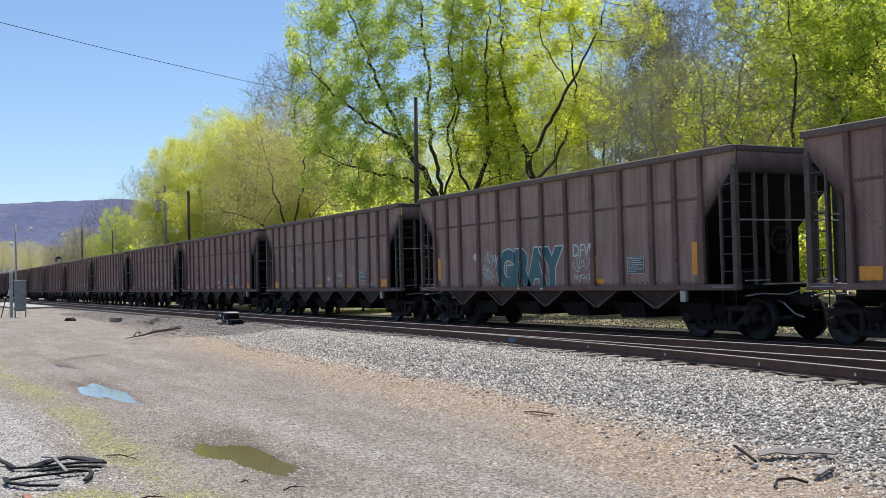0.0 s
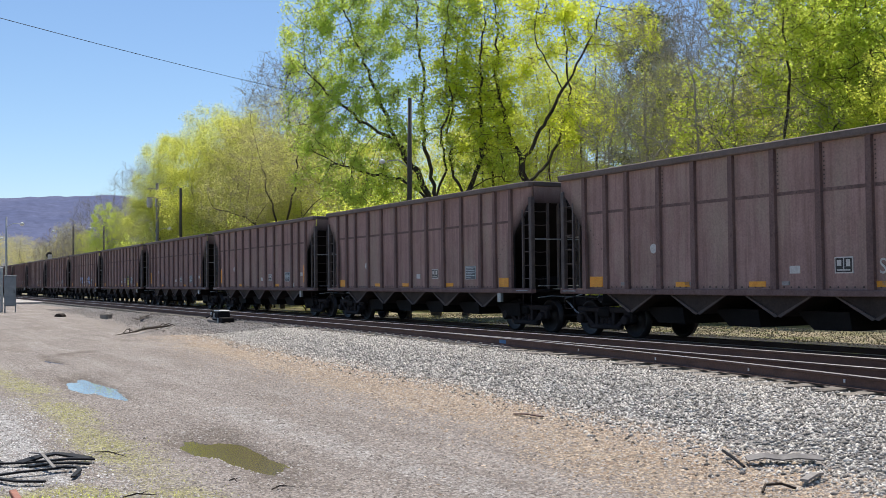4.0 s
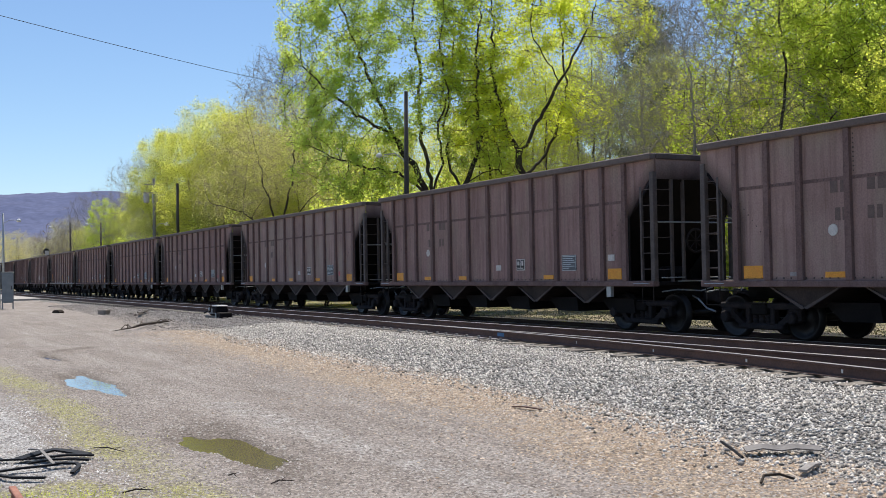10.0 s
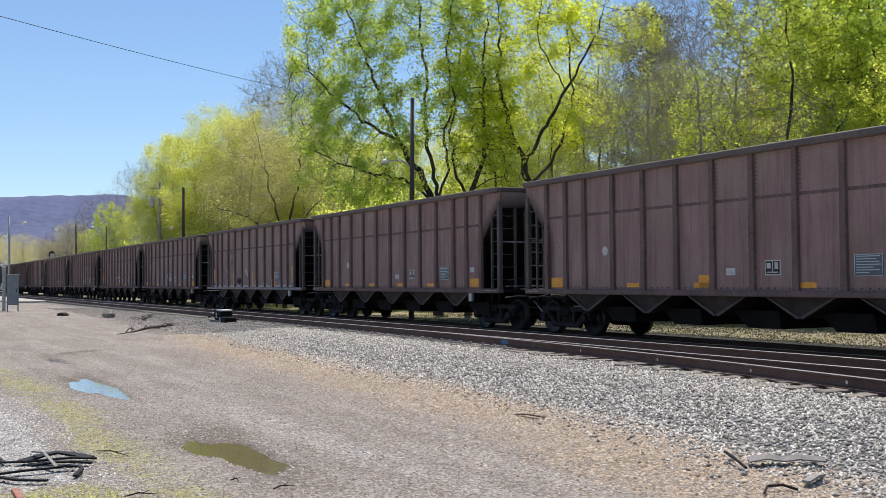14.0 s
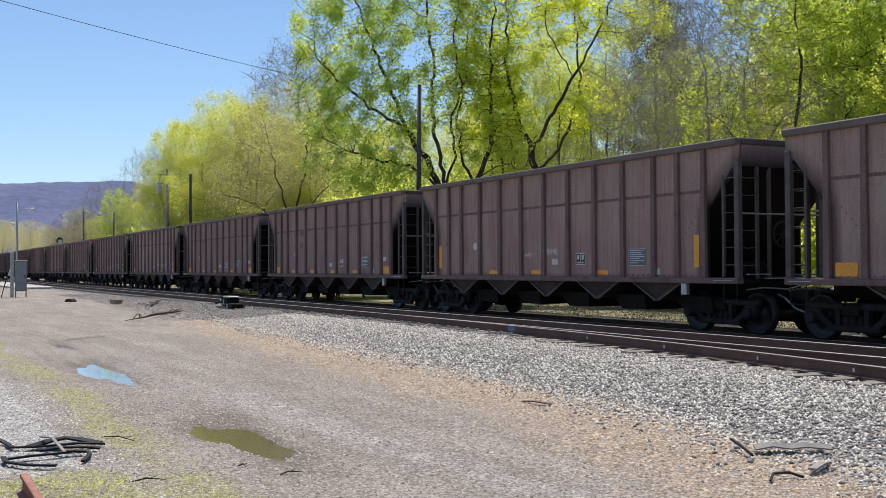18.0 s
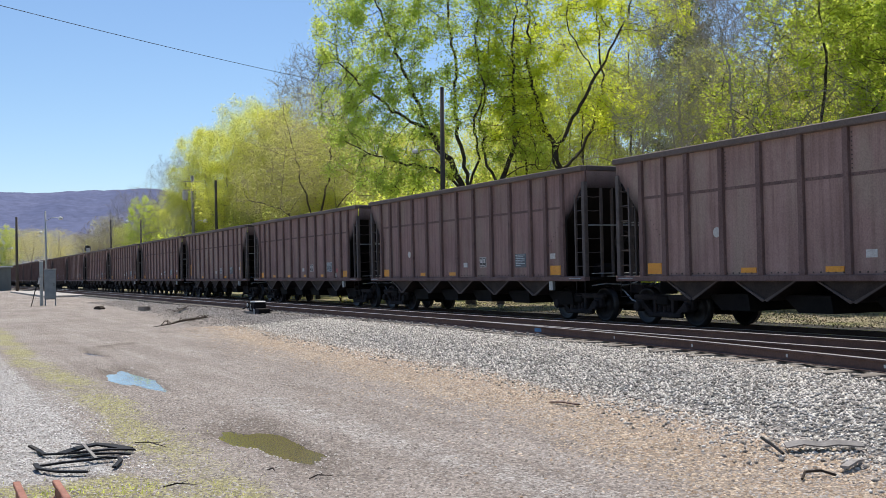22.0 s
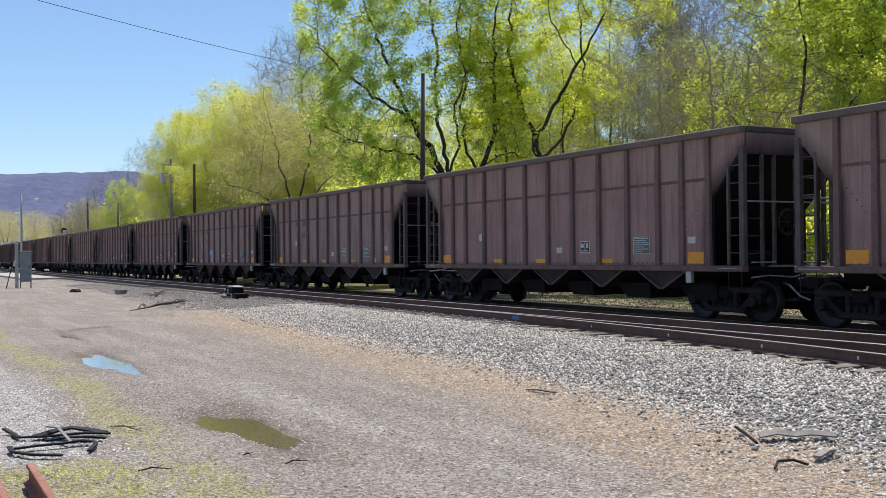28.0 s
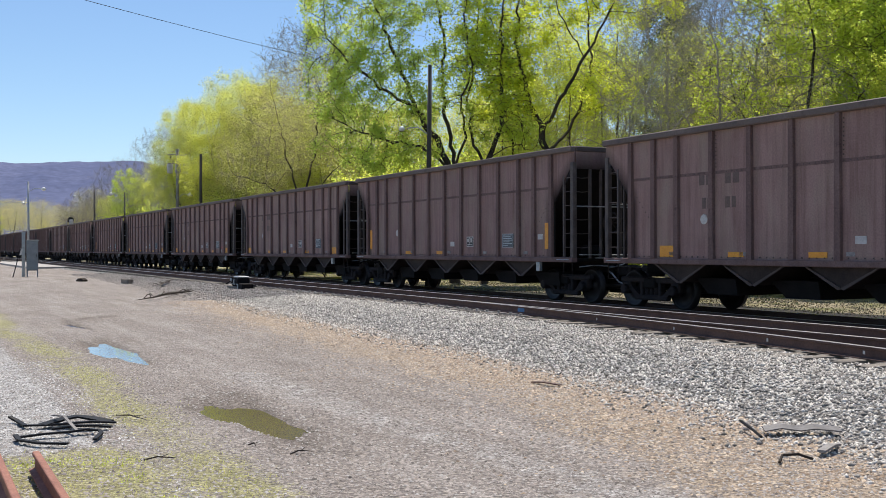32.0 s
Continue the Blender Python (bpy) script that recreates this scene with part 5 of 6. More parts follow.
tree("maple_tree", "maple forking into dark limbs, yellow tips on its crown", 55, 0.27, [
    [(0, 0, -0.4), (0.1, 0, 4.0), (-0.1, 0, 8.0)],
    [(-0.1, 0, 7.8), (-0.8, -0.2, 9.0), (-1.1, -0.4, 10.5), (-1.4, -0.3, 12.2), (-1.3, 0, 14.2), (-1.5, 0.2, 17.5)],
    [(-0.1, 0, 7.7), (0.75, -0.4, 9.3), (1.6, -0.7, 10.6), (1.95, -0.8, 11.3), (2.7, -0.9, 12.4), (3.6, -0.8, 14.2), (4.2, -0.7, 16.2)],
    [(1.9, -0.8, 11.2), (1.2, -1.0, 12.6), (0.6, -1.1, 13.8), (0.8, -1.0, 16.0)],
    [(0.2, 0.1, 6.4), (1.4, 0.9, 8.0), (2.0, 1.3, 9.6), (2.4, 1.5, 11.2), (2.3, 1.5, 13.4), (2.0, 1.4, 16.4)],
], [(-1.8, 0, 13.8, 2.2, 1.8, 4.2), (1.2, 0.4, 15.2, 2.9, 2.4, 2.6), (5.0, -0.8, 14.0, 2.2, 2.2, 1.5), (-1.6, -0.4, 9.6, 1.8, 2.0, 1.9), (3.0, 0.6, 9.8, 1.9, 2.0, 1.5), (-3.4, 0, 12.0, 1.6, 2.0, 2.6), (-2.4, 0.6, 10.4, 2.0, 2.0, 2.2)],
    1500, M_LEAF_YELLOW, 42000, 0.056, 0.21, polar(57.25, 53, turn=57.25), twig=M_BARK, tufts=0.5, gap=0.42, kill=0.5, thin=0.011)

green = tree("woodland_tree", "tall woodland tree in fresh green leaf", 8, 0.14, [[(0, 0, -0.4), (0.2, 0, 3.0), (0, 0.2, 6.0), (0.2, 0, 10.0), (0, 0, 14.0)], [(0.1, 0, 4.0), (-1.6, 0.3, 6.0), (-3.0, 0.4, 8.0)], [(0.1, 0, 5.0), (1.6, -0.6, 7.0), (3.0, -0.8, 9.5)]],
    [(0, 0, 12.5, 3.4, 3.4, 4.2), (-2.6, 0.4, 8.4, 2.6, 2.8, 2.8), (2.8, -0.4, 9.0, 2.6, 2.8, 2.8), (0, -1.2, 5.6, 3.2, 2.6, 2.0)], 900, M_LEAF_GREEN, 27000, 0.062, 0.22, polar(43.6, 46, turn=40), twig=M_BARK, tufts=0.5, gap=0.45, kill=0.55, thin=0.010)
gold = tree("woodland_tree", "round-crowned tree with yellow-green young leaves", 15, 0.20, [[(0, 0, -0.4), (0.1, 0.1, 3.0), (0, 0, 6.0)], [(0, 0, 3.6), (-1.6, 0.2, 6.5), (-2.4, 0.2, 9.5)], [(0, 0, 4.2), (1.7, -0.3, 7.0), (2.5, 0, 10.5)]],
    [(0, 0, 11.8, 3.7, 3.7, 4.3), (-1.8, 0.2, 8.0, 3.0, 3.2, 3.6), (1.9, -0.4, 8.2, 3.0, 3.2, 3.6), (0, 0, 5.2, 2.6, 2.6, 1.8)], 1100, M_LEAF_GOLD, 58000, 0.048, 0.30, polar(74.1, 86, turn=40), gap=0.5, kill=0.6, tufts=0.35)
buds = tree("budding_tree", "budding tree with tan catkins and spreading dark limbs", 27, 0.18, [[(0, 0, -0.4), (0.1, 0, 2.5), (0, 0, 4.5)], [(0, 0, 4.2), (-2.4, 0.2, 6.2), (-4.6, 0, 6.8)], [(0, 0, 4.5), (2.0, -0.3, 7.0), (4.2, -0.2, 8.6)], [(0, 0, 4.4), (-1.0, 0.4, 8.0), (-1.8, 0.2, 11.5)], [(0, 0, 4.4), (0.9, -0.4, 8.5), (1.2, 0, 12.5)]],
    [(0, 0, 11.0, 4.4, 4.0, 3.9), (-3.4, 0, 7.6, 2.8, 3.0, 2.8), (3.4, 0, 8.2, 2.6, 3.0, 2.8)], 1700, M_LEAF_BUD, 26000, 0.038, 0.34, polar(70.5, 72, turn=71), bark=M_BARK, twig=M_TWIG_TAN, tufts=0.08, gap=0.42, kill=0.46, thin=0.008, twigs=3)
bare = tree("bare_tree", "bare grey tree with tangled drooping twigs", 41, 0.13, [[(0, 0, -0.4), (-0.2, 0, 3.0), (0, 0, 6.0), (-0.2, 0, 10.0)], [(0, 0, 5.0), (1.6, -0.8, 6.6), (3.4, -1.2, 6.4), (5.0, -1.4, 5.2)], [(-0.1, 0, 7.0), (1.8, -0.6, 8.6), (3.8, -1.0, 8.6)], [(0, 0, 5.4), (-1.8, -0.6, 7.6), (-3.4, -0.8, 8.4)]],
    [(0, 0, 11.2, 3.8, 3.4, 3.8), (2.8, -0.8, 7.6, 3.0, 2.2, 2.4), (-2.6, -0.4, 8.2, 2.6, 2.2, 2.6), (0.5, -0.5, 5.4, 3.2, 2.2, 1.6)], 2600, None, 0, 0, 0, polar(47.9, 45, turn=48), M_TWIG, gap=0.34, kill=0.36, lift=0.0, thin=0.008, twigs=3, whip=0.6)
slim = tree("slim_tree", "slender straight young tree with a thin green top", 63, 0.10, [[(0, 0, -0.4), (0.1, 0, 5.0), (0, 0.1, 10.0), (0.1, 0, 14.0)]], [(0, 0, 12.6, 1.6, 1.6, 3.4), (0, 0, 8.0, 1.0, 1.0, 2.0)], 190, M_LEAF_GREEN, 4200, 0.055, 0.28, polar(53.4, 60), gap=0.5, kill=0.55)
bush = tree("undergrowth_bush", "low bright green bush behind the train", 64, 0.07, [[(0, 0, -0.2), (0, 0, 0.8)], [(0, 0, 0.2), (-1.0, 0.2, 1.6)], [(0, 0, 0.2), (1.1, 0, 1.7)], [(0, 0, 0.3), (0.2, -0.9, 1.6)]], [(0, 0, 3.6, 2.4, 2.4, 2.4), (-1.4, 0, 2.2, 1.8, 1.8, 1.6), (1.5, 0, 2.4, 1.8, 1.8, 1.7)], 420, M_LEAF_GREEN, 10000, 0.066, 0.22, polar(68.0, 62), tufts=0.4, gap=0.4, kill=0.5)
thicket = tree("brown_thicket", "leafless brown thicket at the wood's edge", 71, 0.05, [[(0, 0, -0.2), (0, 0, 0.8)], [(0, 0, 0.2), (-1.2, 0.2, 1.6)], [(0, 0, 0.2), (1.2, 0, 1.7)], [(0, 0, 0.3), (0.2, -0.9, 1.6)]], [(0, 0, 3.4, 2.6, 2.4, 2.4), (-1.6, 0, 2.2, 1.8, 1.8, 1.6), (1.6, 0, 2.2, 1.8, 1.8, 1.7)], 620, None, 0, 0, 0, polar(52.5, 47), M_TWIG_BROWN, M_TWIG_BROWN, gap=0.34, kill=0.36, thin=0.008, twigs=3)
pine = tree("dark_pine", "dark green pine standing behind the bare tree", 79, 0.22, [[(0, 0, -0.4), (0, 0, 6.0), (0, 0, 12.0), (0, 0, 19.0)]], [(0, 0, 16.5, 1.8, 1.8, 3.6), (0, 0, 12.0, 2.6, 2.6, 3.4), (0, 0, 8.0, 2.8, 2.8, 2.6)], 700, M_LEAF_PINE, 26000, 0.06, 0.22, polar(50.7, 66), gap=0.5, kill=0.6, lift=-0.05)

# woodland behind: kind, angle, distance, scale
WOOD = [
    (green, 39.6, 47, 1.05), (green, 36.2, 48, 1.1), (green, 41.2, 58, 1.2), (green, 38.0, 42, 0.62), (bush, 41.2, 40, 0.9), (bush, 44.6, 42, 0.8), (gold, 42.6, 66, 1.1),
    (bare, 50.6, 52, 1.05), (bare, 46.2, 49, 1.10), (bare, 52.8, 58, 0.9), (gold, 49.2, 58, 0.66), (gold, 47.0, 62, 0.85), (bush, 49.8, 45, 0.72), (bush, 47.2, 43, 0.66), (bush, 52.2, 46, 0.62),
    (thicket, 49.6, 43, 0.7), (thicket, 54.8, 50, 0.9), (thicket, 46.4, 42, 0.7), (thicket, 56.0, 56, 1.1), (pine, 49.6, 72, 0.95),
    (slim, 54.2, 63, 0.95), (slim, 52.6, 66, 0.9), (slim, 55.0, 70, 1.0), (slim, 51.8, 60, 0.85), (slim, 55.8, 62, 0.9), (slim, 49.0, 66, 1.0), (slim, 53.0, 74, 1.05), (slim, 54.6, 78, 1.1), (slim, 56.6, 68, 0.95), (slim, 50.2, 58, 0.9), (slim, 58.6, 66, 0.9), (slim, 59.6, 70, 0.95),
    (gold, 53.9, 60, 0.55), (bush, 55.4, 58, 1.1), (bush, 53.4, 54, 0.85), (bush, 57.0, 60, 1.2), (bush, 58.4, 64, 1.3), (gold, 58.0, 74, 0.80), (gold, 55.4, 78, 0.75), (gold, 57.5, 66, 1.12), (gold, 60.2, 76, 0.85), (gold, 62.6, 78, 0.85), (gold, 64.8, 78, 0.80), (gold, 66.8, 80, 0.82), (bush, 59.8, 66, 1.3), (bush, 61.4, 64, 1.3), (bush, 63.2, 68, 1.5), (bush, 65.0, 66, 1.4), (bush, 66.6, 64, 1.2), (bush, 67.8, 62, 1.05), (bush, 69.2, 66, 0.9),
    (bare, 70.3, 92, 1.42), (bare, 69.2, 90, 1.50), (gold, 68.8, 84, 0.9), (buds, 72.5, 84, 0.98), (buds, 69.8, 86, 0.92), (gold, 72.4, 88, 1.0), (gold, 75.3, 94, 0.98), (gold, 76.3, 98, 0.95), (gold, 73.2, 92, 1.05), (gold, 71.8, 98, 1.0), (gold, 70.0, 96, 0.95), (buds, 75.2, 98, 0.72), (gold, 73.8, 84, 0.58), (gold, 76.0, 100, 0.62), (bush, 74.4, 82, 1.1), (bush, 72.6, 78, 1.1), (bush, 71.0, 74, 1.0), (bush, 76.6, 102, 1.1),
    (bare, 77.8, 104, 0.92), (bare, 76.9, 104, 0.95), (gold, 78.5, 140, 0.76), (green, 79.6, 142, 0.74), (gold, 80.6, 166, 0.62), (bush, 77.9, 112, 1.2), (bush, 78.9, 138, 1.3), (gold, 79.2, 160, 0.78), (thicket, 80.9, 168, 1.9), (thicket, 81.7, 178, 2.0), (bare, 80.1, 150, 0.95), (bare, 81.3, 172, 0.80), (buds, 81.9, 182, 0.62), (buds, 80.8, 178, 0.72), (bare, 82.6, 182, 0.66),
    (buds, 82.6, 200, 0.62), (buds, 81.4, 190, 0.85), (buds, 83.8, 260, 0.92), (buds, 85.2, 290, 1.02), (gold, 86.4, 300, 1.0), (buds, 87.5, 290, 1.05), (buds, 84.6, 330, 1.12), (buds, 88.6, 310, 1.1), (buds, 83.0, 280, 0.90), (buds, 85.8, 320, 1.1),
]
for i, (kind, az, d, s) in enumerate(WOOD):
    copy_thing(kind, polar(az, d, turn=(i * 67) % 360, scale=s))


def hillside_woods(count, per, seed):
    """The wood on the hillside: clumps of young leaves over its slope."""
    rng = np.random.default_rng(seed)
    x = -205 + 235 * rng.random(count)
    y = 62 + 95 * rng.random(count)
    keep = np.degrees(np.arctan2(-x, y)) < 70.5
    x, y = x[keep], y[keep]
    n = len(x)
    tall = 7 + 5 * rng.random(n)
    d = rng.normal(0, 1, (n, per, 3))
    d /= np.linalg.norm(d, axis=2)[..., None]
    d *= (0.55 + 0.45 * rng.random((n, per, 1)))
    wide = (2.4 + 1.6 * rng.random(n))[:, None]
    z0 = ground_height(x, y)[:, None]
    pts = np.stack([x[:, None] + d[..., 0] * wide, y[:, None] + d[..., 1] * wide, z0 + tall[:, None] * (0.52 + 0.48 * d[..., 2])], -1).reshape(-1, 3)
    me = leaves(pts, n * per, 0.13, 0.25, seed, M_LEAF_GOLD, "hillside_woods")
    return tagged(new("hillside_woods", me), "young yellow-green wood covering the hillside", "woodland", kind="stuff")


hillside_woods(420, 190, 91)


# ---- the far ridge ----
def build_ridge():
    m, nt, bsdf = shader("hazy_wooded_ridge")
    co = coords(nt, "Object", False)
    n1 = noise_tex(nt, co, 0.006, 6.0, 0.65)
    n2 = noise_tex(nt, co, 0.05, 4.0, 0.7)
    # Blue of the distance haze is put into the ridge's base colour.
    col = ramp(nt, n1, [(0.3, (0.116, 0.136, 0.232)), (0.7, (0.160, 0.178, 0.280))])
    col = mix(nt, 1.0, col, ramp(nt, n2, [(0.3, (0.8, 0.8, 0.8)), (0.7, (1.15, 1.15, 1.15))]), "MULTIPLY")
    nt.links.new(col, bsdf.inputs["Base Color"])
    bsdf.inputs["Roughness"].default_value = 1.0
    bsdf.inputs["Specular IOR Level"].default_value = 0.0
    rows, cols = 28, 160
    az = np.radians(np.linspace(60, 130, cols))
    az_deg = np.degrees(az)
    crest = np.interp(az_deg, [60, 76, 78, 79.3, 82, 85, 88, 95, 130], [3.2, 4.2, 4.4, 4.62, 4.50, 4.36, 4.40, 4.3, 4.0])
    crest = crest + 0.012 * np.sin(az_deg * 9) + 0.012 * np.sin(az_deg * 23 + 1) + 0.008 * np.sin(az_deg * 61)
    v = []
    for i in range(rows):
        t = i / (rows - 1)
        d = 1500 + 1300 * t
        h = 2800 * np.tan(np.radians(crest)) * smooth(np.array(t)) * (1 + 0.05 * np.sin(az_deg * 1.7 + t * 6) * (1 - t))
        v.append(np.stack([-d * np.sin(az), d * np.cos(az), h - 2], -1))
    idx = np.arange(rows * cols).reshape(rows, cols)
    f = np.stack([idx[:-1, :-1], idx[1:, :-1], idx[1:, 1:], idx[:-1, 1:]], -1).reshape(-1, 4)
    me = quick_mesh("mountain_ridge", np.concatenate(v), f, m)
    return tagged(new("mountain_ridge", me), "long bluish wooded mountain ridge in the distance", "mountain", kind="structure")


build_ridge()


# ---- poles, lamps, wire ----
def build_pole(name, label, az, d, top, girth=0.15, lean=0.0, wood=None):
    m = polar(az, d)
    t = thing(name, label, "pole", at=m)
    part("mast", Build().tube([(0, 0, -0.3), (lean * 0.5, 0, top * 0.5), (lean, 0, top)], [girth, girth * 0.85, girth * 0.68], 12), wood or M_POLE, t, smooth=True)
    return t


def add_lamp(t, z, reach, turn, lean=0.0, size=1.0):
    c, s = math.cos(radians(turn)), math.sin(radians(turn))
    arm = Build().tube([(lean, 0, z - 0.3), (lean + c * reach * 0.5, s * reach * 0.5, z + 0.05), (lean + c * reach, s * reach, z)], 0.03, 6)
    part("lamp_arm", arm, M_STEEL, t)
    head = Build().lathe([(r * size, h * size) for r, h in ((0.0, 0.14), (0.10, 0.12), (0.20, 0.02), (0.22, -0.06), (0.17, -0.16), (0.0, -0.20))], (lean + c * (reach + 0.2), s * (reach + 0.2), z), 12, "Z")
    part("lamp_head", head, M_LAMP, t, "pale street lamp head", smooth=True)


main_pole = build_pole("utility_pole", "tall weathered wooden utility pole with a street lamp", 63.66, 44, 9.4, 0.125, 0.25)
add_lamp(main_pole, 6.75, 0.95, 243.6, 0.17, 0.62)
cross_pole = build_pole("utility_pole", "wooden utility pole with crossarms and transformers", 77.06, 89, 10.0, 0.16, 0.0, M_GREYWOOD)
for z in (9.5, 8.8):
    part("crossarm", Build().box(-0.8, 0.8, -0.05, 0.05, z - 0.05, z + 0.05, 0.01), M_GREYWOOD, cross_pole, at=pose(0, 0, 0, 0, 0, 75))
for i, y in enumerate((-0.62, 0.04, 0.66)):
    part("transformer", Build().lathe([(0.0, 0.0), (0.21, 0.0), (0.23, 0.08), (0.23, 0.72), (0.17, 0.80), (0.0, 0.82)], (0, 0, 0), 14, "Z"), M_WHITE, cross_pole, "pale grey pole-mounted transformer", at=pose(0, 0, 0, 0, 0, 75) @ pose(y, 0.32, 8.0), smooth=True)
add_lamp(cross_pole, 6.2, 1.4, 25)
build_pole("utility_pole", "plain dark wooden pole behind the train", 75.87, 84, 9.2, 0.14, 0.1)
lamp_a = build_pole("lamp_pole", "slim pole with a cobra-head street lamp", 84.45, 110, 8.3, 0.12, 0.0, M_STEEL)
add_lamp(lamp_a, 7.6, 1.4, 55)
lamp_b = build_pole("lamp_pole", "street lamp pole beyond the train", 81.25, 160, 10.2, 0.17)
add_lamp(lamp_b, 9.5, 2.6, 250)
lamp_c = build_pole("lamp_pole", "grey lamp pole among the far trees", 79.75, 130, 8.6, 0.12)
add_lamp(lamp_c, 8.4, 1.4, 250)
pole_d = build_pole("utility_pole", "dark pole beside the small shed", 85.83, 144, 9.6, 0.20)
add_lamp(pole_d, 7.6, 3.0, 60)
pole_e = build_pole("utility_pole", "distant pole past the shed", 86.75, 210, 8.8, 0.18)
add_lamp(pole_e, 7.4, 2.6, 60)


def build_wire(a, b, sag, radius):
    a, b = Vector(a), Vector(b)
    pts = []
    for i in range(33):
        t = i / 32
        p = a.lerp(b, t)
        p.z -= sag * 4 * t * (1 - t)
        pts.append(p)
    return tagged(part("overhead_wire", Build().tube(pts, radius, 5), M_CABLE), "thin black overhead wire across the sky", "wire")


build_wire((-68.8, 34.1, 14.0), (-31.0, -8.0, 11.2), 0.50, 0.013)

# signal mast beyond the train
signal = thing("railway_signal", "railway signal with a black round hood on a pale mast", "signal", at=polar(82.42, 160))
part("mast", Build().tube([(0, 0, -0.2), (0, 0, 5.6)], 0.12, 10), M_STEEL, signal)
part("signal_plate", Build().lathe([(0.0, -0.05), (0.42, -0.05), (0.44, 0.0), (0.42, 0.05), (0.0, 0.05)], (0, 0, 6.0), 24, "X"), M_BLACK, signal)
part("signal_hood", Build().lathe([(0.34, 0.0), (0.36, 0.45), (0.33, 0.45), (0.31, 0.0)], (0.05, 0, 6.05), 14, "X"), M_BLACK, signal)
part("platform", Build().box(-0.5, 0.7, -0.8, 0.8, 5.0, 5.1), M_STEEL, signal)
part("lamp_case", Build().box(0.52, 0.80, -0.26, 0.26, 5.12, 6.05, 0.04), M_WHITE, signal, "pale grey signal lamp case")
part("ladder", Build().box(-0.05, 0.0, -0.6, -0.55, 0, 5.9).box(-0.05, 0.0, 0.3, 0.35, 0, 5.9), M_STEEL, signal)


# ---- trackside things ----
def build_cabinet():
    c = thing("signal_cabinet", "tall blue-grey metal trackside cabinet on short legs", "cabinet", at=pose(-69.2, 6.95, 0, 0, 0, 84))
    part("body", Build().box(-0.34, 0.34, -0.30, 0.30, 0.38, 2.22, 0.02), M_CABINET, c)
    part("roof", Build().box(-0.38, 0.38, -0.34, 0.34, 2.22, 2.28, 0.02), M_CABINET, c)
    part("door", Build().box(-0.30, 0.30, -0.325, -0.302, 0.44, 2.16, 0.01), M_CABINET, c)
    part("door_handle", Build().box(0.20, 0.24, -0.36, -0.327, 1.2, 1.4), M_BLACK, c)
    for x in (-0.30, 0.30):
        for y in (-0.25, 0.25):
            part("leg", Build().box(x - 0.035, x + 0.035, y - 0.035, y + 0.035, -0.05, 0.38), M_CABINET, c)
    post = thing("conduit_post", "narrow pale conduit post beside the cabinet", "post", at=pose(-70.4, 6.55, 0))
    part("post", Build().box(-0.07, 0.07, -0.10, 0.10, -0.1, 2.70, 0.01), M_STEEL, post)
    part("cap", Build().box(-0.09, 0.09, -0.12, 0.12, 2.70, 2.78, 0.01), M_STEEL, post)
    stake = thing("leaning_stake", "thin dark stake leaning, with a pale flag", "stake", at=pose(-68.8, 5.8, 0, 0, 14, 80))
    part("rod", Build().tube([(0, 0, -0.1), (0, 0, 1.75)], 0.03, 6), M_CABLE, stake)
    part("flag", Build().box(-0.02, 0.14, -0.01, 0.01, 1.4, 1.8), M_WHITE, stake)


build_cabinet()


def build_switch_machine():
    s = thing("switch_machine", "low dark steel switch machine with a shiny lid beside the track", "switch machine", at=pose(-41.2, 12.0, 0.16, 0, 0, 3))
    part("base", Build().box(-1.0, 0.9, -0.26, 0.26, -0.14, 0.02, 0.01), M_TIE, s)
    part("gear_case", Build().box(-0.40, 0.34, -0.26, 0.26, 0.02, 0.36, 0.05), M_CAR_DARK, s)
    part("lid", Build().box(-0.24, 0.36, -0.24, 0.24, 0.37, 0.44, 0.03), M_STEEL, s)
    part("motor", Build().lathe([(0.0, -0.26), (0.15, -0.26), (0.17, -0.20), (0.17, 0.24), (0.0, 0.26)], (-0.42, 0, 0.28), 14), M_CAR_DARK, s)
    part("motor_cap", Build().lathe([(0.0, -0.30), (0.06, -0.30), (0.07, -0.262), (0.0, -0.261)], (-0.42, 0, 0.28), 10), M_STEEL, s)
    part("hand_lever", Build().tube([(-0.5, -0.18, 0.30), (-0.75, -0.2, 0.2), (-1.25, -0.2, 0.10)], 0.03, 6), M_CAR_DARK, s)
    part("side_box", Build().box(0.50, 1.0, -0.30, 0.18, -0.10, 0.16, 0.03), M_CAR_DARK, s)
    part("clamp", Build().box(0.36, 0.44, -0.30, -0.1, -0.08, 0.12, 0.01).box(-0.08, -0.02, -0.30, -0.26, 0.1, 0.3, 0.01), M_STEEL, s)
    for x in (-0.3, 0.05, 0.28):
        part("bolt", Build().lathe([(0.0, -0.285), (0.025, -0.285), (0.03, -0.262), (0.0, -0.262)], (x, 0, 0.12), 8), M_STEEL, s)
    part("throw_rod", Build().tube([(0.0, 0.2, 0.05), (0.0, 0.95, 0.02), (0.0, 2.3, 0.0)], 0.03, 6), M_IRON, s)


build_switch_machine()
tagged(part("crossing_slab", Build().box(-140, -97, 9.4, 12.6, -0.1, 0.17, 0.02), M_CONCRETE), "pale concrete road crossing beside the rails", "crossing", kind="structure")


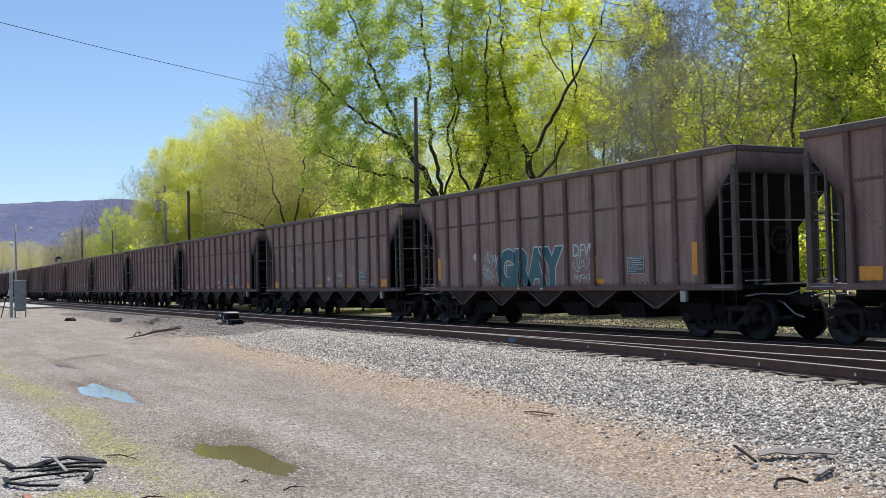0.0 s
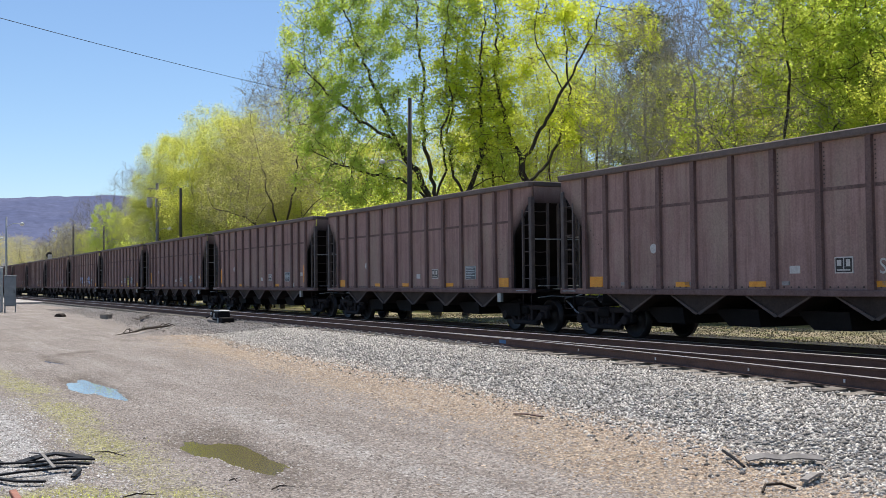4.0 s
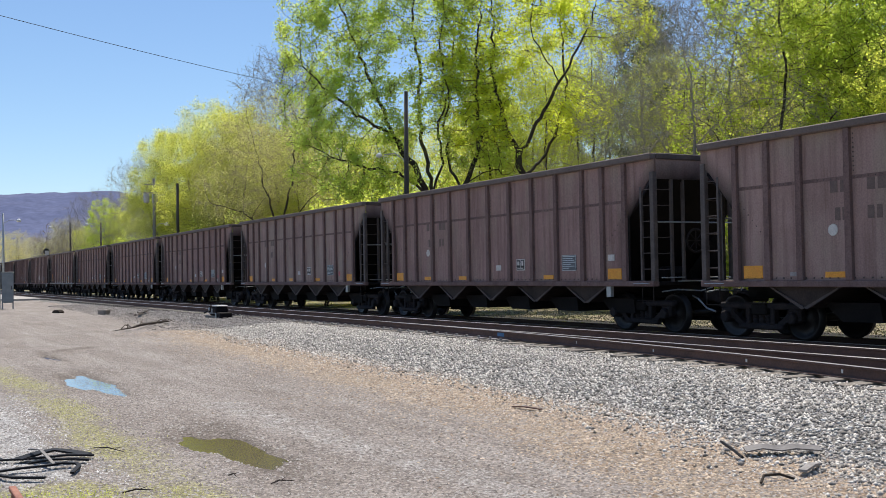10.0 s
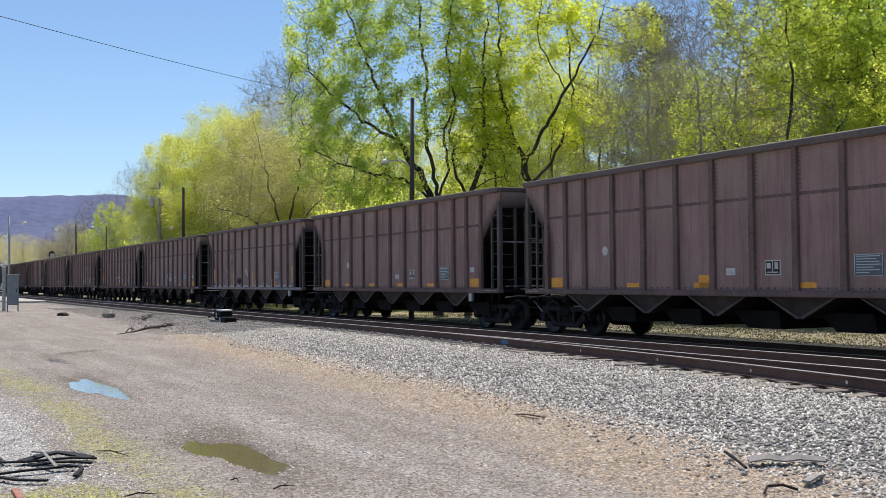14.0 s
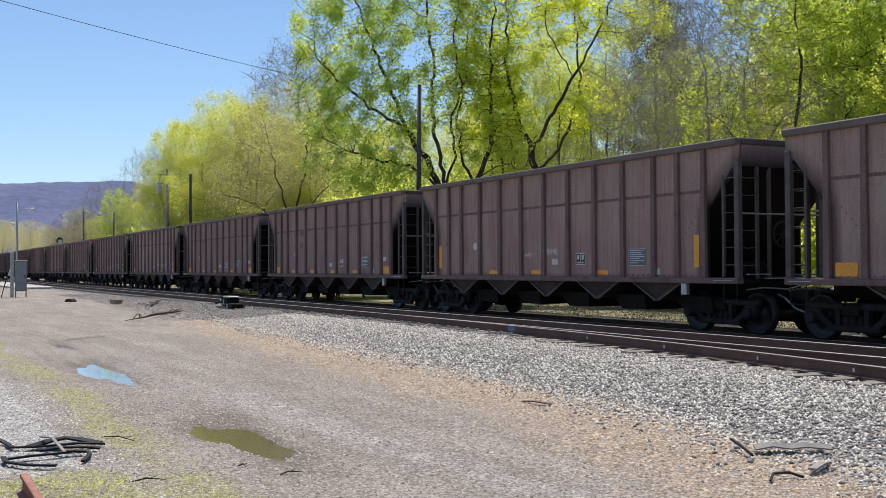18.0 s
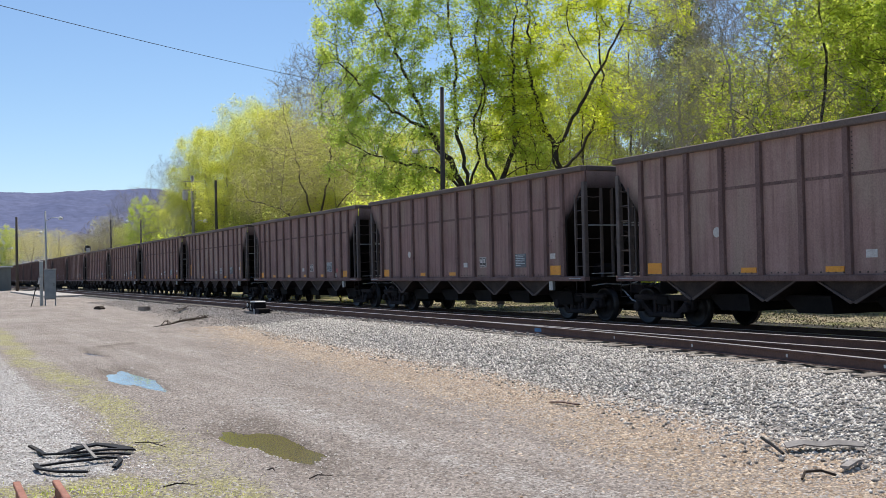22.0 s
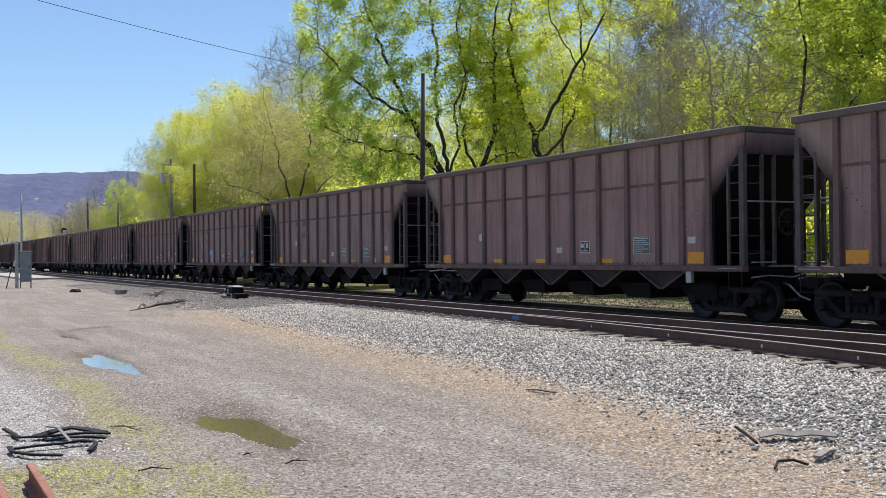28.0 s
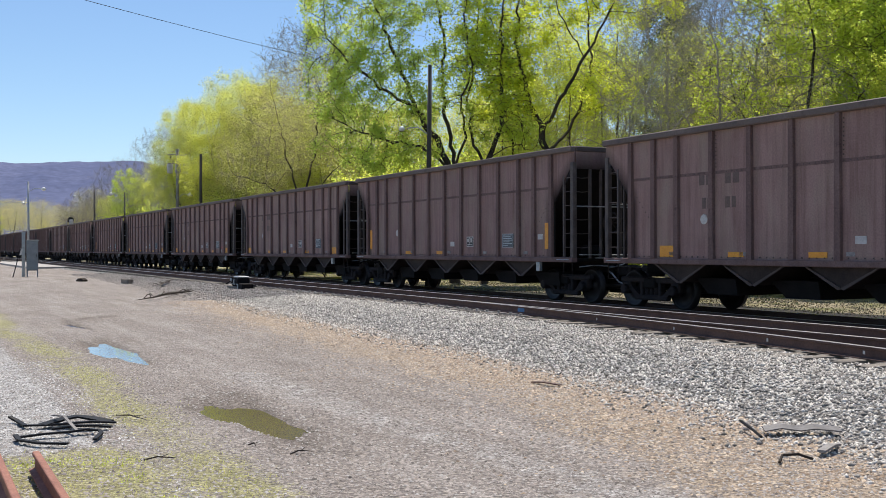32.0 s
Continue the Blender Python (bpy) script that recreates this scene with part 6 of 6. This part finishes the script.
def build_shed():
    s = thing("small_shed", "low grey-green trackside shed with a pale roof edge", "shed", at=pose(-170, 8.6, 0))
    w = Build()
    w.box(-3.5, 3.5, -4.5, -4.3, -0.1, 3.4).box(-3.5, 3.5, 2.5, 2.7, -0.1, 3.4).box(-3.5, -3.3, -4.3, 2.5, -0.1, 3.4)
    w.box(3.3, 3.5, -4.3, -0.2, -0.1, 3.4).box(3.3, 3.5, 0.9, 2.5, -0.1, 3.4).box(3.3, 3.5, -0.2, 0.9, -0.1, 1.9).box(3.3, 3.5, -0.2, 0.9, 2.9, 3.4)
    part("wall", w, M_SHED, s)
    part("roof", Build().box(-3.8, 3.9, -4.8, 3.0, 3.4, 3.62, 0.03), M_STEEL, s)
    win = part("window", Build().box(3.36, 3.40, -0.2, 0.9, 1.9, 2.9), M_BLACK, s)
    part("window_frame", Build().box(3.42, 3.52, -0.28, -0.2, 1.85, 2.95).box(3.42, 3.52, 0.9, 0.98, 1.85, 2.95).box(3.42, 3.52, -0.2, 0.9, 1.85, 1.9), M_BLACK, win)
    part("notice", Build().box(3.502, 3.51, 0.1, 0.6, 1.45, 1.75), M_BLUE, s)


build_shed()


# ---- litter on the lane ----
def strip(points, width, thick):
    """A flat band bent along points."""
    b = Build()
    pts = [Vector(p) for p in points]
    vs = []
    for i, p in enumerate(pts):
        d = (pts[min(i + 1, len(pts) - 1)] - pts[max(i - 1, 0)]).normalized()
        side = d.cross(Vector((0, 0, 1))).normalized() * width / 2
        vs += [p - side, p + side, p + side + Vector((0, 0, thick)), p - side + Vector((0, 0, thick))]
    fs = [(4 * i + a, 4 * i + (a + 1) % 4, 4 * i + 4 + (a + 1) % 4, 4 * i + 4 + a) for i in range(len(pts) - 1) for a in range(4)]
    fs += [(3, 2, 1, 0), tuple(4 * len(pts) - 4 + a for a in range(4))]
    return b.add(vs, fs)


straps = thing("rubber_strips", "tangle of torn black rubber strips on the gravel", "debris", at=pose(-10.2, 1.3, 0.0))
LOOPS = random.Random(5)
for width, pts in (
    (0.07, [(-0.85, -0.40, 0.09), (-0.78, -0.34, 0.03), (-0.44, -0.30, 0.03), (-0.34, -0.10, 0.04), (-0.30, 0.12, 0.05)]),
    (0.20, [(-0.36, -0.16, 0.04), (-0.47, 0.04, 0.09), (-0.50, 0.18, 0.11), (-0.44, 0.30, 0.08), (-0.30, 0.46, 0.03)]),
    (0.08, [(-0.12, -0.10, 0.03), (-0.10, 0.12, 0.06), (-0.06, 0.30, 0.05), (-0.02, 0.42, 0.02)]),
    (0.09, [(-0.28, 0.02, 0.06), (-0.22, 0.26, 0.08), (-0.24, 0.50, 0.03)]),
    (0.06, [(0.16, -0.42, 0.02), (0.12, -0.20, 0.03), (0.14, 0.02, 0.04), (0.10, 0.20, 0.05)]),
    (0.07, [(0.10, -0.43, 0.04), (0.30, -0.42, 0.02), (0.52, -0.28, 0.015), (0.60, -0.16, 0.015), (0.66, -0.06, 0.012)]),
    (0.06, [(0.06, 0.10, 0.05), (0.18, 0.28, 0.04), (0.30, 0.28, 0.03), (0.56, 0.18, 0.012)]),
):
    part("strip", strip([(x, y, z * 0.55) for x, y, z in pts], width * 0.62, 0.018), M_CABLE, straps)
part("cord", strip([(-0.52, -0.04, 0.09), (-0.20, 0.02, 0.12), (0.14, 0.09, 0.03)], 0.03, 0.01), M_SCRAP, straps, "pale grey cord")
sheet = thing("metal_scrap", "bent grey sheet of scrap on the ballast", "debris", at=pose(-6.9, 7.17, float(ground_height(np.array(-6.9), np.array(7.17))) + 0.045, 6, 0, 51.6))
part("plate", strip([(-0.33, 0, 0.0), (-0.18, 0.01, 0.03), (-0.02, 0, 0.015), (0.1, 0, 0.035), (0.33, 0.02, 0.015)], 0.16, 0.012), M_SCRAP, sheet)
bar = thing("iron_bar", "short dark rusted bar on the ballast", "debris", at=pose(-7.13, 6.79, float(ground_height(np.array(-7.13), np.array(6.79))) + 0.05, 0, 0, -20))
part("rod", Build().tube([(-0.32, 0.03, 0.04), (0.0, 0.0, 0.02), (0.30, -0.04, 0.0)], 0.013, 6), M_CABLE, bar)
chip = thing("wood_splinter", "grey splinter of wood lying on the ballast", "debris", at=pose(-6.22, 6.78, float(ground_height(np.array(-6.22), np.array(6.78))) + 0.035, 0, 0, -66))
part("splinter", strip([(-0.18, 0, 0), (0.0, 0.01, 0.02), (0.2, 0, 0.0)], 0.07, 0.02), M_GREYWOOD, chip)
hook = thing("iron_bar", "thin bent dark rod lying in the grit", "debris", at=pose(-6.13, 6.25, float(ground_height(np.array(-6.13), np.array(6.25))) + 0.02))
part("rod", Build().tube([(0.04, -0.16, 0.0), (-0.05, -0.04, 0.03), (-0.02, 0.10, 0.03), (0.07, 0.17, 0.0)], 0.011, 6), M_DEAD, hook)
for x, y, turn, span in ((-10.83, 2.02, 25, 0.26), (-8.49, 1.81, 78, 0.13), (-8.72, 2.64, 20, 0.06), (-8.24, 2.91, 95, 0.10)):
    fallen = thing("fallen_twig", "thin dark twig lying on the gravel", "twig", "twigs on the gravel", at=pose(x, y, float(ground_height(np.array(x), np.array(y))) + 0.012, 0, 0, turn))
    part("stem", Build().tube([(-span, 0, 0.0), (-span * 0.2, 0.02, 0.018), (span, -0.01, 0.004)], [0.006, 0.007, 0.003], 5), M_DEAD, fallen)
    part("side_shoot", Build().tube([(0, 0.01, 0.016), (span * 0.5, 0.05, 0.03)], [0.004, 0.002], 4), M_DEAD, fallen)
rusty = thing("rusty_strip", "thin rusty brown strip lying in the grit", "debris", at=pose(-10.9, 7.02, float(ground_height(np.array(-10.9), np.array(7.02))) + 0.02, 0, 0, 18))
part("strip", strip([(-0.22, 0, 0.0), (-0.05, 0.01, 0.012), (0.1, 0, 0.008), (0.22, 0.01, 0.0)], 0.06, 0.012), M_RAIL, rusty)
clod = thing("dark_stone", "dark broken stone lying on the far lane", "stone", at=pose(-57.5, 8.2, 0.02, 0, 0, 30))
part("lump", Build().prism([(-0.28, -0.05), (0.25, -0.05), (0.30, 0.06), (0.10, 0.16), (-0.16, 0.13), (-0.30, 0.04)], -0.14, 0.14), M_DEAD, clod)
block = thing("timber_block", "old timber block lying beside the ballast", "timber", at=pose(-52.5, 9.6, 0.03, 0, 0, 20))
part("block", Build().box(-0.35, 0.35, -0.14, 0.14, -0.05, 0.2, 0.02), M_TIE, block)
dead = thing("dead_branch", "dark dead branch lying flat beside the ballast", "branch", at=pose(-37.2, 8.2, 0.03, 0, 0, 151))
part("limb", Build().tube([(-3.3, 0.05, 0.03), (-1.6, -0.08, 0.06), (0.1, 0.04, 0.09), (1.6, -0.05, 0.08), (3.4, 0.1, 0.04)], [0.01, 0.03, 0.045, 0.04, 0.02], 6), M_DEAD, dead)
for k in range(9):
    x = -2.6 + 0.62 * k
    w = LOOPS.uniform(-0.4, 0.4)
    part("twig", Build().tube([(x, 0.0, 0.07), (x + 0.5, w * 0.5, LOOPS.uniform(0.08, 0.2)), (x + LOOPS.uniform(0.9, 1.5), w, 0.04)], [0.02, 0.016, 0.006], 5), M_DEAD, dead)
copy_thing(dead, pose(-49.0, 10.6, 0.10, 0, 0, 163) @ Matrix.Diagonal((1.15, 1.7, 0.5, 1)))
for i, x in enumerate((-17.6, -14.9, -12.3, -10.2, -8.6)):
    tagged(part("paint_mark", Build().box(-0.02, 0.02, -0.004, 0.0, -0.12, -0.07), M_WHITE, at=pose(x, diverge(12.93, x) - 0.0125, RAIL_NEAR, 0, 0, -math.degrees((x + 26.6) / 118.0))), "tiny white chalk mark on the rail web", "paint mark")
mark = tagged(part("paint_mark", Build().box(-0.16, 0.16, -0.004, 0.0, -0.13, -0.02), M_BLUE, at=pose(-20.9, diverge(12.93, -20.9) - 0.0125, RAIL_NEAR, 0, 0, -2.8)), "small blue sprayed mark on the rail", "paint mark")

# two old rails lying in the grass by the lane
for x, y in ((-8.55, 0.60), (-8.45, 0.87)):
    o = thing("old_rail", "rusty orange rail end lying in the grass", "rail piece", "old rails in the grass", at=pose(x, y, 0.17) @ Matrix.Diagonal((1, 0.72, 0.80, 1)))
    me = Build()
    n = len(RAIL_SECTION)
    vs = [(xx, a, b) for xx in (0.0, 4.4) for a, b in RAIL_SECTION]
    me.add(vs, [(j, (j + 1) % n, n + (j + 1) % n, n + j) for j in range(n)] + [tuple(range(n)), tuple(reversed(range(n, 2 * n)))])
    part("rail_bar", me, M_ORANGE, o)


# ---- everything that moves ----
def run_at(t):
    return float(np.interp(t, [a for a, _ in RUN], [b for _, b in RUN]))


def motions():
    for k, car in CARS.items():
        x0 = FIRST - PITCH * k - HALF + slack(k)
        walk(car, [(t, pose(x0 + s, Y_TRAIN, RAIL_TRAIN)) for t, s in RUN])
    turning = {}
    for car in CARS.values():
        for bogie in car.children:
            for w in bogie.children:
                if not w.name.startswith("wheelset"):
                    continue
                key = round(w.location.x, 2)
                if key not in turning:
                    turning[key] = w
                    walk(w, [(i / FPS, pose(key, 0, WHEEL_R, 0, math.degrees(run_at(i / FPS) / WHEEL_R) % 360.0, 0)) for i in range(32 * FPS + 1)])
                else:
                    first = turning[key].animation_data
                    w.rotation_mode = "QUATERNION"
                    data = w.animation_data_create()
                    data.action = first.action
                    data.action_slot = first.action_slot


motions()
